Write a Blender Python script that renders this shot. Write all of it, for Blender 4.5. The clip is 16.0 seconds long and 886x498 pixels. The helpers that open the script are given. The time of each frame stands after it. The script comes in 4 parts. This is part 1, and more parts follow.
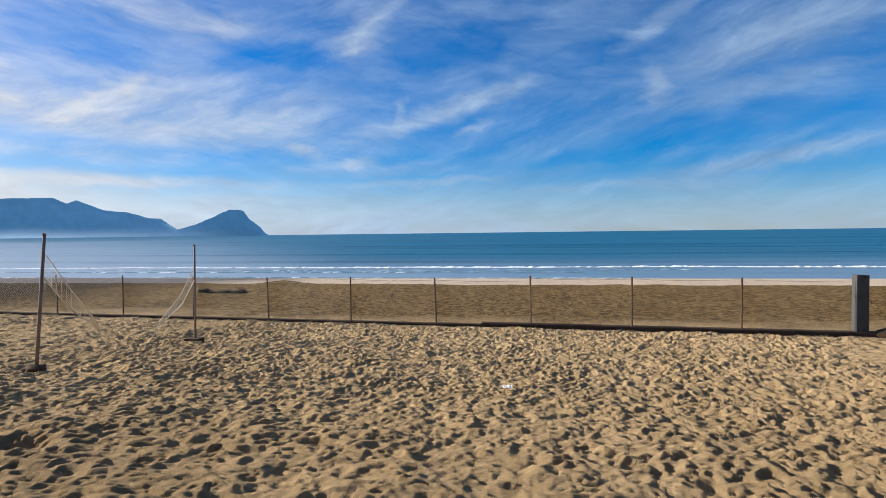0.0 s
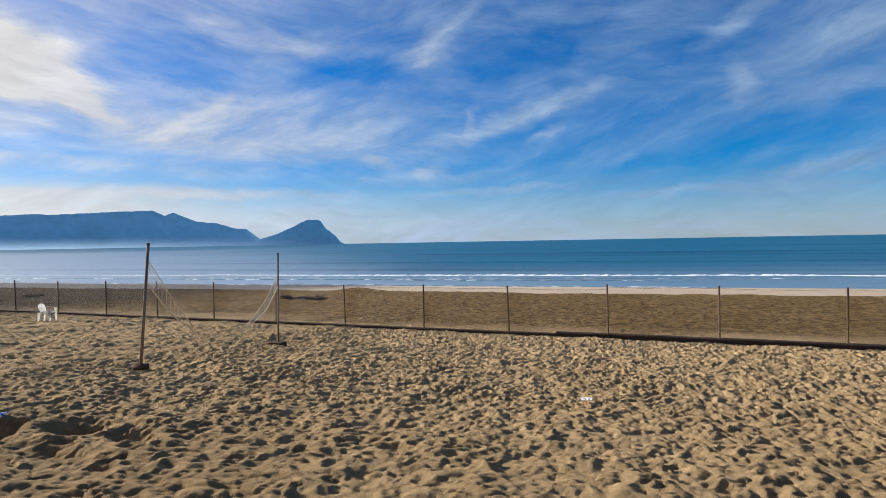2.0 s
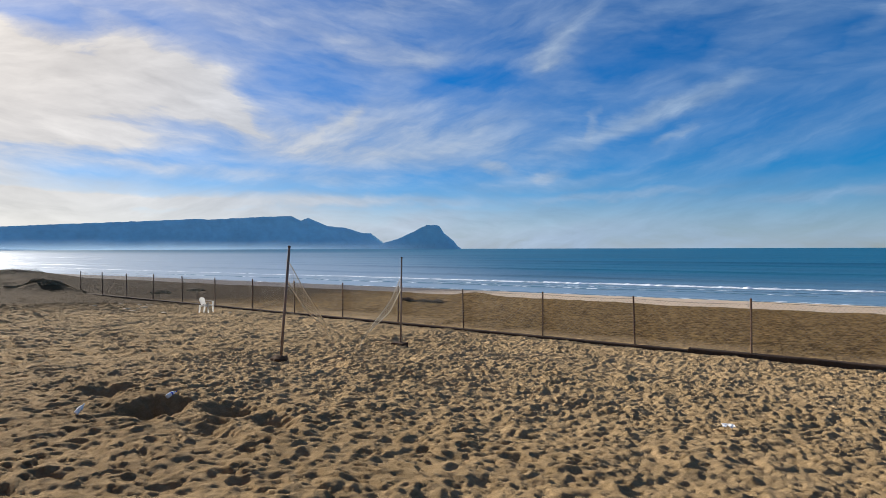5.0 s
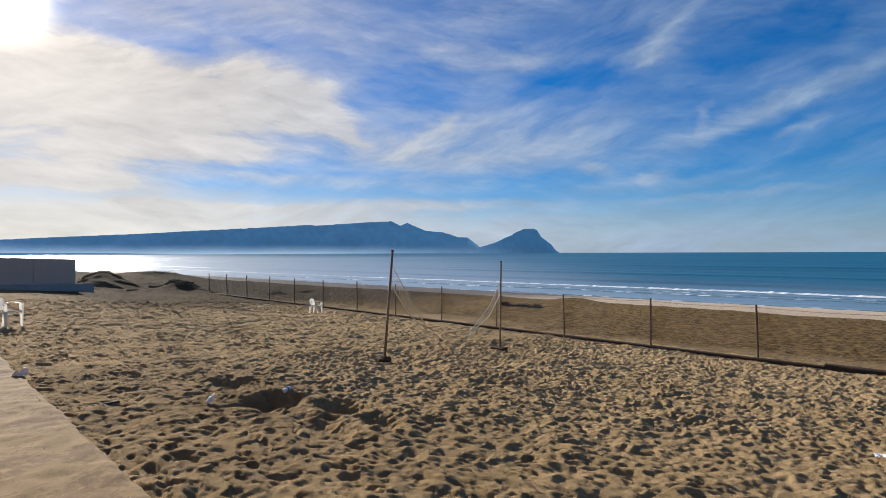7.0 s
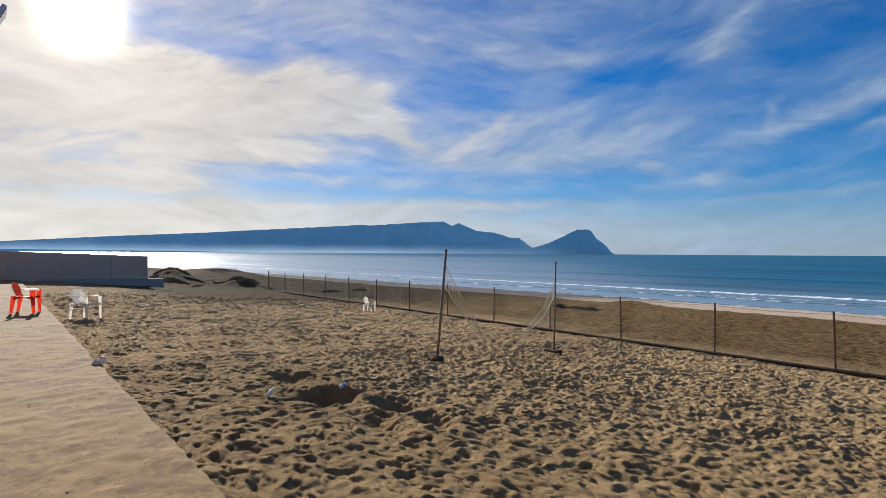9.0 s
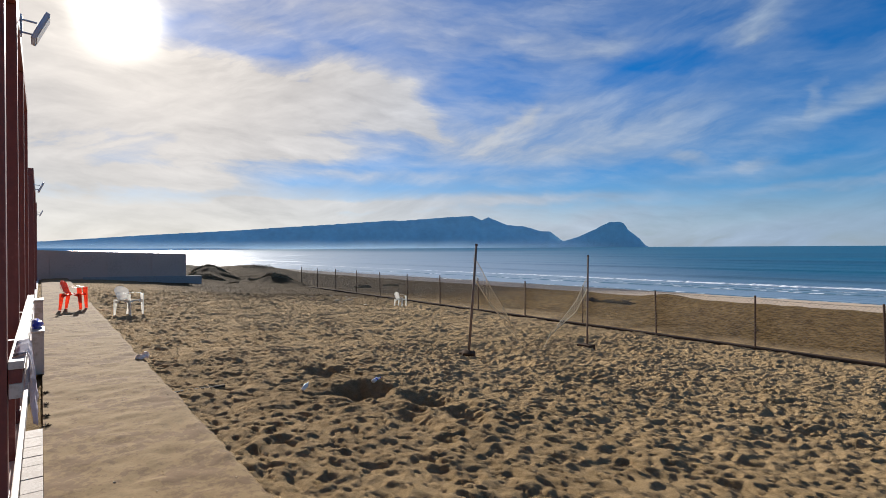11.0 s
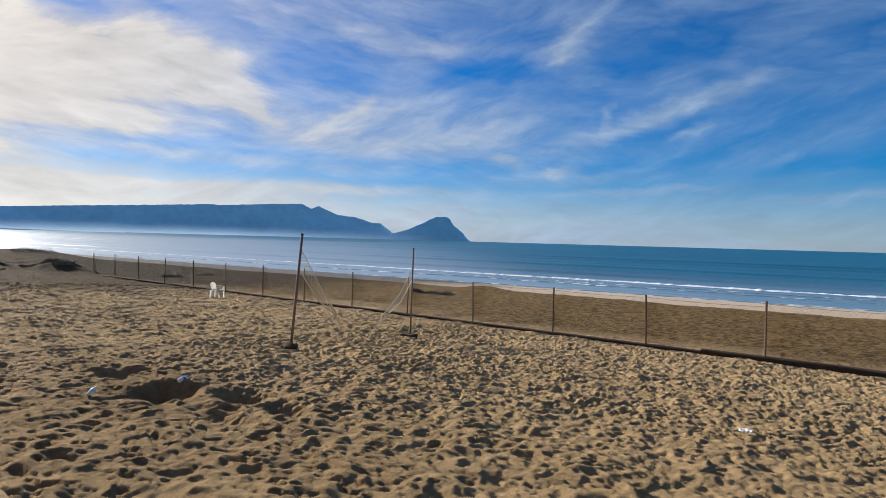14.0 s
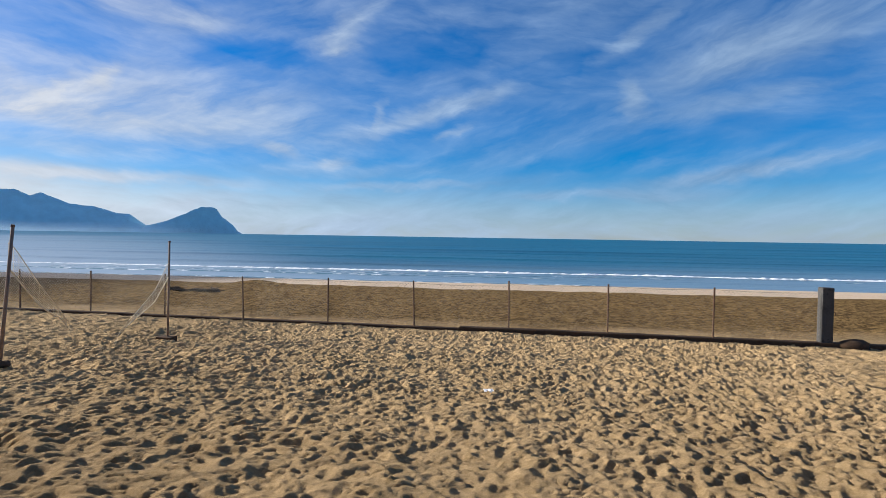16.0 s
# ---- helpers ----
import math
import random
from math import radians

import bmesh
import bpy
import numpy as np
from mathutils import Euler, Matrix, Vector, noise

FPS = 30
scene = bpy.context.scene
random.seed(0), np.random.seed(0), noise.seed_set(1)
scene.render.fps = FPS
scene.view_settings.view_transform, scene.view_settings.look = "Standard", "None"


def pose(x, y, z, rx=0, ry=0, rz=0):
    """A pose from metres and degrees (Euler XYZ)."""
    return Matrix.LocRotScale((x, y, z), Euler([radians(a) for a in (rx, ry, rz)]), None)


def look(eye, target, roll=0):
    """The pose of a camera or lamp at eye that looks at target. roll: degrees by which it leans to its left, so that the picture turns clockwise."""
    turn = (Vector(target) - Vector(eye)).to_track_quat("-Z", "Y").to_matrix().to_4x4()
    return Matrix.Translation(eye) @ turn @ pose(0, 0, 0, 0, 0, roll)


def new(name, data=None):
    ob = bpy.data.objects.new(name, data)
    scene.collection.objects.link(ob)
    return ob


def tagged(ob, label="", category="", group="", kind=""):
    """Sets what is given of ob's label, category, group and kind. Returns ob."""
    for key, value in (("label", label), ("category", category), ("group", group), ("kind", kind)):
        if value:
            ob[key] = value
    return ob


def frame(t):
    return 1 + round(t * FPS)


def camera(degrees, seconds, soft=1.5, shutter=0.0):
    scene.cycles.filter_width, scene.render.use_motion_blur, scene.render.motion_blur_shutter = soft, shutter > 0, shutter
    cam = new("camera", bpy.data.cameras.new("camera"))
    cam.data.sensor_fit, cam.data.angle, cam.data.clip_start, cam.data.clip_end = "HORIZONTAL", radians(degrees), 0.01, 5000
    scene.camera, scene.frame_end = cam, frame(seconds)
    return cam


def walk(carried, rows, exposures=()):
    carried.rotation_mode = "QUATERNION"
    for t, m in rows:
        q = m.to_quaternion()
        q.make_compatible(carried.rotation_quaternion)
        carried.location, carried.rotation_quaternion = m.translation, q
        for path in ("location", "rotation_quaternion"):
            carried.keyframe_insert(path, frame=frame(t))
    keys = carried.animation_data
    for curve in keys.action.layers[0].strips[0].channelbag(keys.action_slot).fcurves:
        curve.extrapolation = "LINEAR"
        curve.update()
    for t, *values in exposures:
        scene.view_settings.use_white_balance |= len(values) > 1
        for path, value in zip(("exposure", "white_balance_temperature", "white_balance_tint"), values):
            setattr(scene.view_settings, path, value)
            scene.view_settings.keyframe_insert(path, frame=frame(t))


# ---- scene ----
cam = camera(80.9, 16.0, soft=0.65)
# seconds, eye x y z, yaw, pitch, lean of the horizon
ROWS = [
    (0.0, 0.000, -0.000, 1.580, 0.00, -1.80, 0.68),
    (0.5, -0.006, 0.004, 1.580, 1.16, -1.79, 0.73),
    (1.0, -0.003, 0.006, 1.580, 3.30, -1.46, 0.84),
    (1.5, -0.033, 0.011, 1.583, 5.66, -1.10, 1.00),
    (2.0, -0.064, 0.022, 1.576, 7.71, -0.81, 1.02),
    (2.5, -0.079, 0.028, 1.583, 10.15, -0.52, 0.83),
    (3.0, -0.105, 0.038, 1.580, 12.49, -0.32, 0.42),
    (3.5, -0.115, 0.043, 1.583, 15.14, -0.25, 0.09),
    (4.0, -0.125, 0.057, 1.581, 17.41, -0.26, 0.09),
    (6.5, -0.202, 0.052, 1.588, 27.45, 0.40, 0.17),
    (7.0, -0.232, 0.074, 1.582, 31.14, 0.42, 0.20),
    (7.5, -0.260, 0.082, 1.581, 32.87, 0.41, 0.21),
    (8.0, -0.275, 0.081, 1.583, 34.41, 0.46, 0.03),
    (8.5, -0.284, 0.089, 1.580, 35.64, 0.47, -0.21),
    (9.0, -0.295, 0.090, 1.572, 36.80, 0.44, -0.32),
    (11.5, -0.318, 0.102, 1.572, 40.26, -0.19, 0.42),
    (12.0, -0.303, 0.097, 1.578, 39.30, -0.19, 0.17),
    (12.5, -0.296, 0.096, 1.575, 36.43, -0.32, -0.29),
    (13.0, -0.293, 0.104, 1.572, 32.60, -0.54, -0.59),
    (13.5, -0.303, 0.130, 1.565, 28.02, -0.76, -1.00),
    (14.0, -0.253, 0.104, 1.586, 21.51, -0.95, -1.55),
    (14.5, -0.210, 0.098, 1.580, 14.70, -1.16, -1.63),
    (15.0, -0.139, 0.030, 1.585, 8.54, -1.23, -1.20),
    (15.5, -0.099, -0.015, 1.570, 2.62, -1.40, -0.90),
    (16.0, -0.123, 0.006, 1.562, -2.68, -1.36, -0.91),
]


def sight(x, y, z, yaw, pitch, lean):
    a, b = radians(yaw), radians(pitch)
    ahead = Vector((-math.sin(a) * math.cos(b), math.cos(a) * math.cos(b), math.sin(b)))
    return look((x, y, z), Vector((x, y, z)) + ahead, -lean)


walk(cam, [(r[0], sight(*r[1:])) for r in ROWS], [(0, 0.93), (2.5, 0.77), (4, 0.72), (7, 0.6), (9, 0.56), (12.5, 0.57), (14.5, 0.73), (16, 0.89)])

# ---- light ----
SUN_AZ, SUN_EL = 71.9, 20.8          # degrees to the left of +y, above the horizon
sun_dir = Vector((-math.sin(radians(SUN_AZ)) * math.cos(radians(SUN_EL)), math.cos(radians(SUN_AZ)) * math.cos(radians(SUN_EL)), math.sin(radians(SUN_EL))))
sun = new("sun", bpy.data.lights.new("sun", "SUN"))
sun.data.energy, sun.data.angle, sun.data.color = 5.0, radians(0.6), (1.0, 0.96, 0.9)
sun.matrix_world = look(sun_dir * 100, (0, 0, 0))


def build_sky():
    world = bpy.data.worlds.new("sky")
    scene.world = world
    world.use_nodes = True
    nt = world.node_tree
    nt.nodes.clear()
    N, L = nt.nodes.new, nt.links.new

    def math_node(op, a, b=None, clamp=False):
        n = N("ShaderNodeMath")
        n.operation, n.use_clamp = op, clamp
        for k, v in enumerate((a, b)):
            if v is None:
                continue
            if isinstance(v, (int, float)):
                n.inputs[k].default_value = v
            else:
                L(v, n.inputs[k])
        return n.outputs[0]

    sky = N("ShaderNodeTexSky")
    sky.sky_type, sky.sun_disc = "NISHITA", False
    sky.sun_elevation, sky.sun_rotation = radians(SUN_EL), radians(-SUN_AZ)
    sky.air_density, sky.dust_density, sky.ozone_density = 1.0, 0.05, 3.0
    rich = N("ShaderNodeHueSaturation")
    rich.inputs["Saturation"].default_value, rich.inputs["Value"].default_value = 1.64, 0.97
    tint = N("ShaderNodeMix")
    tint.data_type, tint.blend_type = "RGBA", "MULTIPLY"
    tint.inputs["Factor"].default_value, tint.inputs["B"].default_value = 1.0, (0.85, 0.965, 1.25, 1)
    L(sky.outputs[0], tint.inputs["A"]), L(tint.outputs["Result"], rich.inputs["Color"])
    co = N("ShaderNodeTexCoord")
    norm = N("ShaderNodeVectorMath")
    norm.operation = "NORMALIZE"
    L(co.outputs["Generated"], norm.inputs[0])
    sep = N("ShaderNodeSeparateXYZ")
    L(norm.outputs[0], sep.inputs[0])
    az = math_node("MULTIPLY", math_node("ARCTAN2", math_node("MULTIPLY", sep.outputs[0], -1.0), sep.outputs[1]), 180 / math.pi)
    el = math_node("MULTIPLY", math_node("ARCSINE", sep.outputs[2]), 180 / math.pi)
    flat = N("ShaderNodeCombineXYZ")
    L(az, flat.inputs[0]), L(el, flat.inputs[1])

    def mapped(vec, loc, turn, size, kind="TEXTURE"):
        m = N("ShaderNodeMapping")
        m.vector_type = kind
        m.inputs["Location"].default_value = (*loc, 0)
        m.inputs["Rotation"].default_value = (0, 0, radians(turn))
        m.inputs["Scale"].default_value = (*size, 1)
        L(vec, m.inputs[0])
        return m.outputs[0]

    def noise_node(vec, scale, detail=6, rough=0.6, warp=0.0):
        n = N("ShaderNodeTexNoise")
        n.inputs["Scale"].default_value, n.inputs["Detail"].default_value = scale, detail
        n.inputs["Roughness"].default_value, n.inputs["Distortion"].default_value = rough, warp
        L(vec, n.inputs["Vector"])
        return n

    # ragged edges: the flat sky plan is pushed about by noise before the streaks are laid on it
    push = noise_node(mapped(flat.outputs[0], (0, 0), 12, (5.5, 2.6)), 1.0, 4, 0.58)
    off = N("ShaderNodeVectorMath")
    off.operation = "MULTIPLY_ADD"
    L(push.outputs["Color"], off.inputs[0])
    off.inputs[1].default_value = (5.0, 2.2, 0)
    off.inputs[2].default_value = (-2.5, -1.1, 0)
    ragged = N("ShaderNodeVectorMath")
    L(flat.outputs[0], ragged.inputs[0]), L(off.outputs[0], ragged.inputs[1])
    calm = N("ShaderNodeVectorMath")
    calm.operation = "MULTIPLY_ADD"
    L(off.outputs[0], calm.inputs[0])
    calm.inputs[1].default_value = (0.5, 0.5, 0)
    L(flat.outputs[0], calm.inputs[2])
    # cirrus: azimuth, elevation, lean, half length, half width, thickness; clear lanes have a thickness below nothing
    bank = [(61, 14.6, 2, 21, 5.4, 1.35), (47, 16.0, 26, 9.5, 3.2, 1.0), (78, 20, 0, 11, 7, 1.0), (60, 9.6, -3, 17, 1.8, 0.6), (70, 7, 2, 15, 1.5, 0.7),
            (82, 11, 0, 13, 6, 0.9), (41.2, 12.6, 14, 4.2, 1.0, 0.6), (62, 20.6, 5, 10, 1.4, -0.55), (50, 21.6, 8, 11, 2.2, -0.3), (56, 7.0, 0, 11, 1.0, -0.15), (34.5, 17.4, 10, 7, 2.4, -0.4)]
    middle = [(37, 10.6, 2, 14, 1.9, 0.3), (30.6, 14, -35, 2.6, 1.1, 0.35), (26, 11.4, -3, 20, 5.6, 0.42), (37.5, 12.8, 20, 3.4, 1.0, 0.2), (33.5, 13, -50, 2.6, 1.1, 0.2),
              (25, 20.2, 8, 13, 1.8, 0.35), (15, 11, -3, 13, 4.2, 0.28), (8, 21.3, -36, 5.5, 1.9, 0.6), (9, 19.2, -5, 3, 0.8, 0.4), (14.7, 8.5, 12, 3.2, 0.8, 0.5), (9.3, 7.8, -10, 2.8, 0.7, 0.5),
              (16.7, 18.3, 5, 7, 1.7, -0.5), (-1.2, 19.4, -5, 8, 2.6, -0.6)]
    seaward = [(-3, 13.8, -17, 14, 1.5, 0.65), (4.5, 13.1, -70, 2.0, 0.7, 0.35), (-3.6, 11.1, -25, 3.2, 0.7, 0.45), (-22.3, 14.2, 78, 3.4, 1.9, 0.5), (-32, 13.2, -6, 13, 1.2, 0.45),
               (-34, 17.6, -12, 15, 3.6, 0.5), (-22.6, 20, -26, 6, 1.3, 0.5), (-35, 7, -7, 12, 1.1, 0.45), (-13.3, 17.4, -10, 8, 1.7, -0.5), (-28, 9.8, -5, 15, 1.8, -0.5), (-14, 7.7, -3, 14, 1.0, -0.25)]
    low_bands = [(46, 7.6, 1, 26, 1.1, 0.3), (8, 7.0, -2, 22, 1.1, 0.28), (-30, 6.0, -3, 18, 1.0, 0.25), (30, 5.2, 0, 18, 0.9, 0.5), (2, 5.5, -2, 12, 0.7, 0.4), (-20, 4.7, 0, 16, 0.8, 0.35), (52, 4.6, 0, 16, 0.9, 0.5)]
    total = None
    for a, e, lean, long, wide, thick in bank + middle + seaward + low_bands:
        q = N("ShaderNodeVectorMath")
        q.operation = "LENGTH"
        L(mapped(ragged.outputs[0], (a, e), lean, (long, wide)), q.inputs[0])
        r = N("ShaderNodeMapRange")
        r.interpolation_type = "SMOOTHSTEP"
        r.inputs["From Min"].default_value, r.inputs["From Max"].default_value = 1.15, 0.1
        r.inputs["To Min"].default_value, r.inputs["To Max"].default_value = 0.0, thick
        L(q.outputs["Value"], r.inputs["Value"])
        total = r.outputs[0] if total is None else math_node("ADD", total, r.outputs[0])
    fibre = noise_node(mapped(calm.outputs[0], (0, 0), 6, (8, 1.9)), 1.0, 6, 0.6, 0.2).outputs["Fac"]
    cross = noise_node(mapped(calm.outputs[0], (40, 9), -18, (8, 1.9)), 1.0, 6, 0.6, 0.2).outputs["Fac"]
    where = noise_node(mapped(flat.outputs[0], (11, 2), 0, (22, 12)), 1.0, 1, 0.5).outputs["Fac"]
    pick = N("ShaderNodeMapRange")
    pick.interpolation_type = "SMOOTHSTEP"
    pick.inputs["From Min"].default_value, pick.inputs["From Max"].default_value = 0.42, 0.58
    L(where, pick.inputs["Value"])
    both_ways = N("ShaderNodeMix")
    L(pick.outputs[0], both_ways.inputs["Factor"]), L(fibre, both_ways.inputs["A"]), L(cross, both_ways.inputs["B"])
    fibre = both_ways.outputs["Result"]
    broad = noise_node(mapped(calm.outputs[0], (5, 3), -10, (16, 4.5)), 1.0, 4, 0.5, 0.1).outputs["Fac"]
    body = math_node("MULTIPLY", math_node("ADD", total, 0.2), math_node("ADD", math_node("MULTIPLY", fibre, 1.2), 0.16, True))
    body = math_node("MAXIMUM", body, 0.0)
    veil = math_node("MULTIPLY", math_node("SUBTRACT", math_node("ADD", math_node("MULTIPLY", fibre, 0.6), broad), 0.62, True), 0.66)
    low = N("ShaderNodeMapRange")
    low.interpolation_type = "SMOOTHSTEP"
    low.inputs["From Min"].default_value, low.inputs["From Max"].default_value = 7.6, 1.2
    low.inputs["To Max"].default_value = 0.84
    L(math_node("ADD", el, math_node("MULTIPLY", math_node("SUBTRACT", fibre, 0.5), 7.0)), low.inputs["Value"])
    side = N("ShaderNodeVectorMath")
    side.operation = "DOT_PRODUCT"
    L(norm.outputs[0], side.inputs[0])
    side.inputs[1].default_value = sun_dir
    haze = math_node("MULTIPLY", low.outputs[0], math_node("ADD", math_node("MULTIPLY", math_node("MAXIMUM", side.outputs["Value"], 0.0), 0.54), 0.54))
    thin = math_node("MULTIPLY", math_node("POWER", math_node("MAXIMUM", side.outputs["Value"], 0.0), 6.0), 0.4)
    cover = math_node("ADD", math_node("ADD", math_node("ADD", body, veil, True), thin, True), haze, True)
    cover = math_node("MULTIPLY", cover, 0.93)
    # ice cloud scatters forward: brighter towards the sun
    dot = N("ShaderNodeVectorMath")
    dot.operation = "DOT_PRODUCT"
    L(norm.outputs[0], dot.inputs[0])
    dot.inputs[1].default_value = sun_dir
    toward = math_node("MAXIMUM", dot.outputs["Value"], 0.0)
    glow = math_node("ADD", math_node("MULTIPLY", math_node("POWER", toward, 90.0), 1.2), math_node("MULTIPLY", math_node("POWER", toward, 5.0), 2.8))
    bright = math_node("MULTIPLY", math_node("ADD", glow, 6.4), math_node("MULTIPLY", math_node("ADD", math_node("MULTIPLY", fibre, 0.9), 0.55), math_node("ADD", math_node("MULTIPLY", toward, 0.28), 0.75)))
    bright = math_node("MULTIPLY", bright, math_node("ADD", math_node("MULTIPLY", low.outputs[0], math_node("MULTIPLY", toward, 0.2)), 1.0))
    warm = N("ShaderNodeMix")
    warm.data_type = "RGBA"
    warm.inputs["A"].default_value, warm.inputs["B"].default_value = (0.59, 0.845, 1.21, 1), (1.0, 0.91, 0.80, 1)
    L(math_node("POWER", toward, 2.2), warm.inputs["Factor"])
    cloud = N("ShaderNodeVectorMath")
    cloud.operation = "SCALE"
    L(warm.outputs["Result"], cloud.inputs[0]), L(bright, cloud.inputs["Scale"])
    mix = N("ShaderNodeMix")
    mix.data_type = "RGBA"
    L(cover, mix.inputs["Factor"]), L(rich.outputs[0], mix.inputs["A"]), L(cloud.outputs[0], mix.inputs["B"])
    # aureole of the veiled sun
    halo = N("ShaderNodeVectorMath")
    halo.operation = "SCALE"
    halo.inputs[0].default_value = (1.0, 0.93, 0.8)
    L(math_node("ADD", math_node("MULTIPLY", math_node("POWER", toward, 170.0), 1.1), math_node("MULTIPLY", math_node("POWER", toward, 1500.0), 60.0)), halo.inputs["Scale"])
    both = N("ShaderNodeVectorMath")
    L(mix.outputs["Result"], both.inputs[0]), L(halo.outputs[0], both.inputs[1])
    bg = N("ShaderNodeBackground")
    bg.inputs["Strength"].default_value = 0.058
    L(both.outputs[0], bg.inputs["Color"])
    out = N("ShaderNodeOutputWorld")
    L(bg.outputs[0], out.inputs["Surface"])


build_sky()


# ---- materials ----
def material(name, colour, rough=0.8, metal=0.0, vary=0.25, grain=30.0, broad=1.5, bump=0.3, bump_depth=0.004, second=None, second_at=(0.5, 0.7), spec=0.4, per_object=0.0, coords="Object"):
    """A worn surface: two scales of colour noise, an optional second colour in patches, and fine relief."""
    m = bpy.data.materials.new(name)
    m.use_nodes = True
    nt = m.node_tree
    N, L = nt.nodes.new, nt.links.new
    bsdf = nt.nodes["Principled BSDF"]
    bsdf.inputs["Roughness"].default_value, bsdf.inputs["Metallic"].default_value = rough, metal
    bsdf.inputs["Specular IOR Level"].default_value = spec
    co = N("ShaderNodeTexCoord")
    n1, n2 = N("ShaderNodeTexNoise"), N("ShaderNodeTexNoise")
    n1.inputs["Scale"].default_value, n1.inputs["Detail"].default_value, n1.inputs["Roughness"].default_value = grain, 5, 0.65
    n2.inputs["Scale"].default_value, n2.inputs["Detail"].default_value = broad, 4
    for n in (n1, n2):
        L(co.outputs[coords], n.inputs["Vector"])
    add = N("ShaderNodeMath")
    L(n1.outputs["Fac"], add.inputs[0]), L(n2.outputs["Fac"], add.inputs[1])
    if per_object:
        info = N("ShaderNodeObjectInfo")
        more = N("ShaderNodeMath")
        more.operation = "MULTIPLY_ADD"
        L(info.outputs["Random"], more.inputs[0])
        more.inputs[1].default_value = per_object
        L(add.outputs[0], more.inputs[2])
        add = more
    rng = N("ShaderNodeMapRange")
    rng.inputs["From Min"].default_value, rng.inputs["From Max"].default_value = 0.6, 1.4
    rng.inputs["To Min"].default_value, rng.inputs["To Max"].default_value = 1 - vary, 1 + vary
    L(add.outputs[0], rng.inputs["Value"])
    base = N("ShaderNodeMix")
    base.data_type = "RGBA"
    base.inputs["A"].default_value = (*colour, 1)
    base.inputs["B"].default_value = (*(second or colour), 1)
    if second:
        ramp = N("ShaderNodeMapRange")
        ramp.interpolation_type = "SMOOTHSTEP"
        ramp.inputs["From Min"].default_value, ramp.inputs["From Max"].default_value = second_at
        half = N("ShaderNodeMath")
        half.operation = "MULTIPLY"
        half.inputs[1].default_value = 0.5
        L(add.outputs[0], half.inputs[0]), L(half.outputs[0], ramp.inputs["Value"]), L(ramp.outputs[0], base.inputs["Factor"])
    else:
        base.inputs["Factor"].default_value = 0
    tone = N("ShaderNodeVectorMath")
    tone.operation = "SCALE"
    L(base.outputs["Result"], tone.inputs[0]), L(rng.outputs[0], tone.inputs["Scale"])
    L(tone.outputs[0], bsdf.inputs["Base Color"])
    if bump:
        b = N("ShaderNodeBump")
        b.inputs["Strength"].default_value, b.inputs["Distance"].default_value = bump, bump_depth
        L(n1.outputs["Fac"], b.inputs["Height"]), L(b.outputs[0], bsdf.inputs["Normal"])
    return m


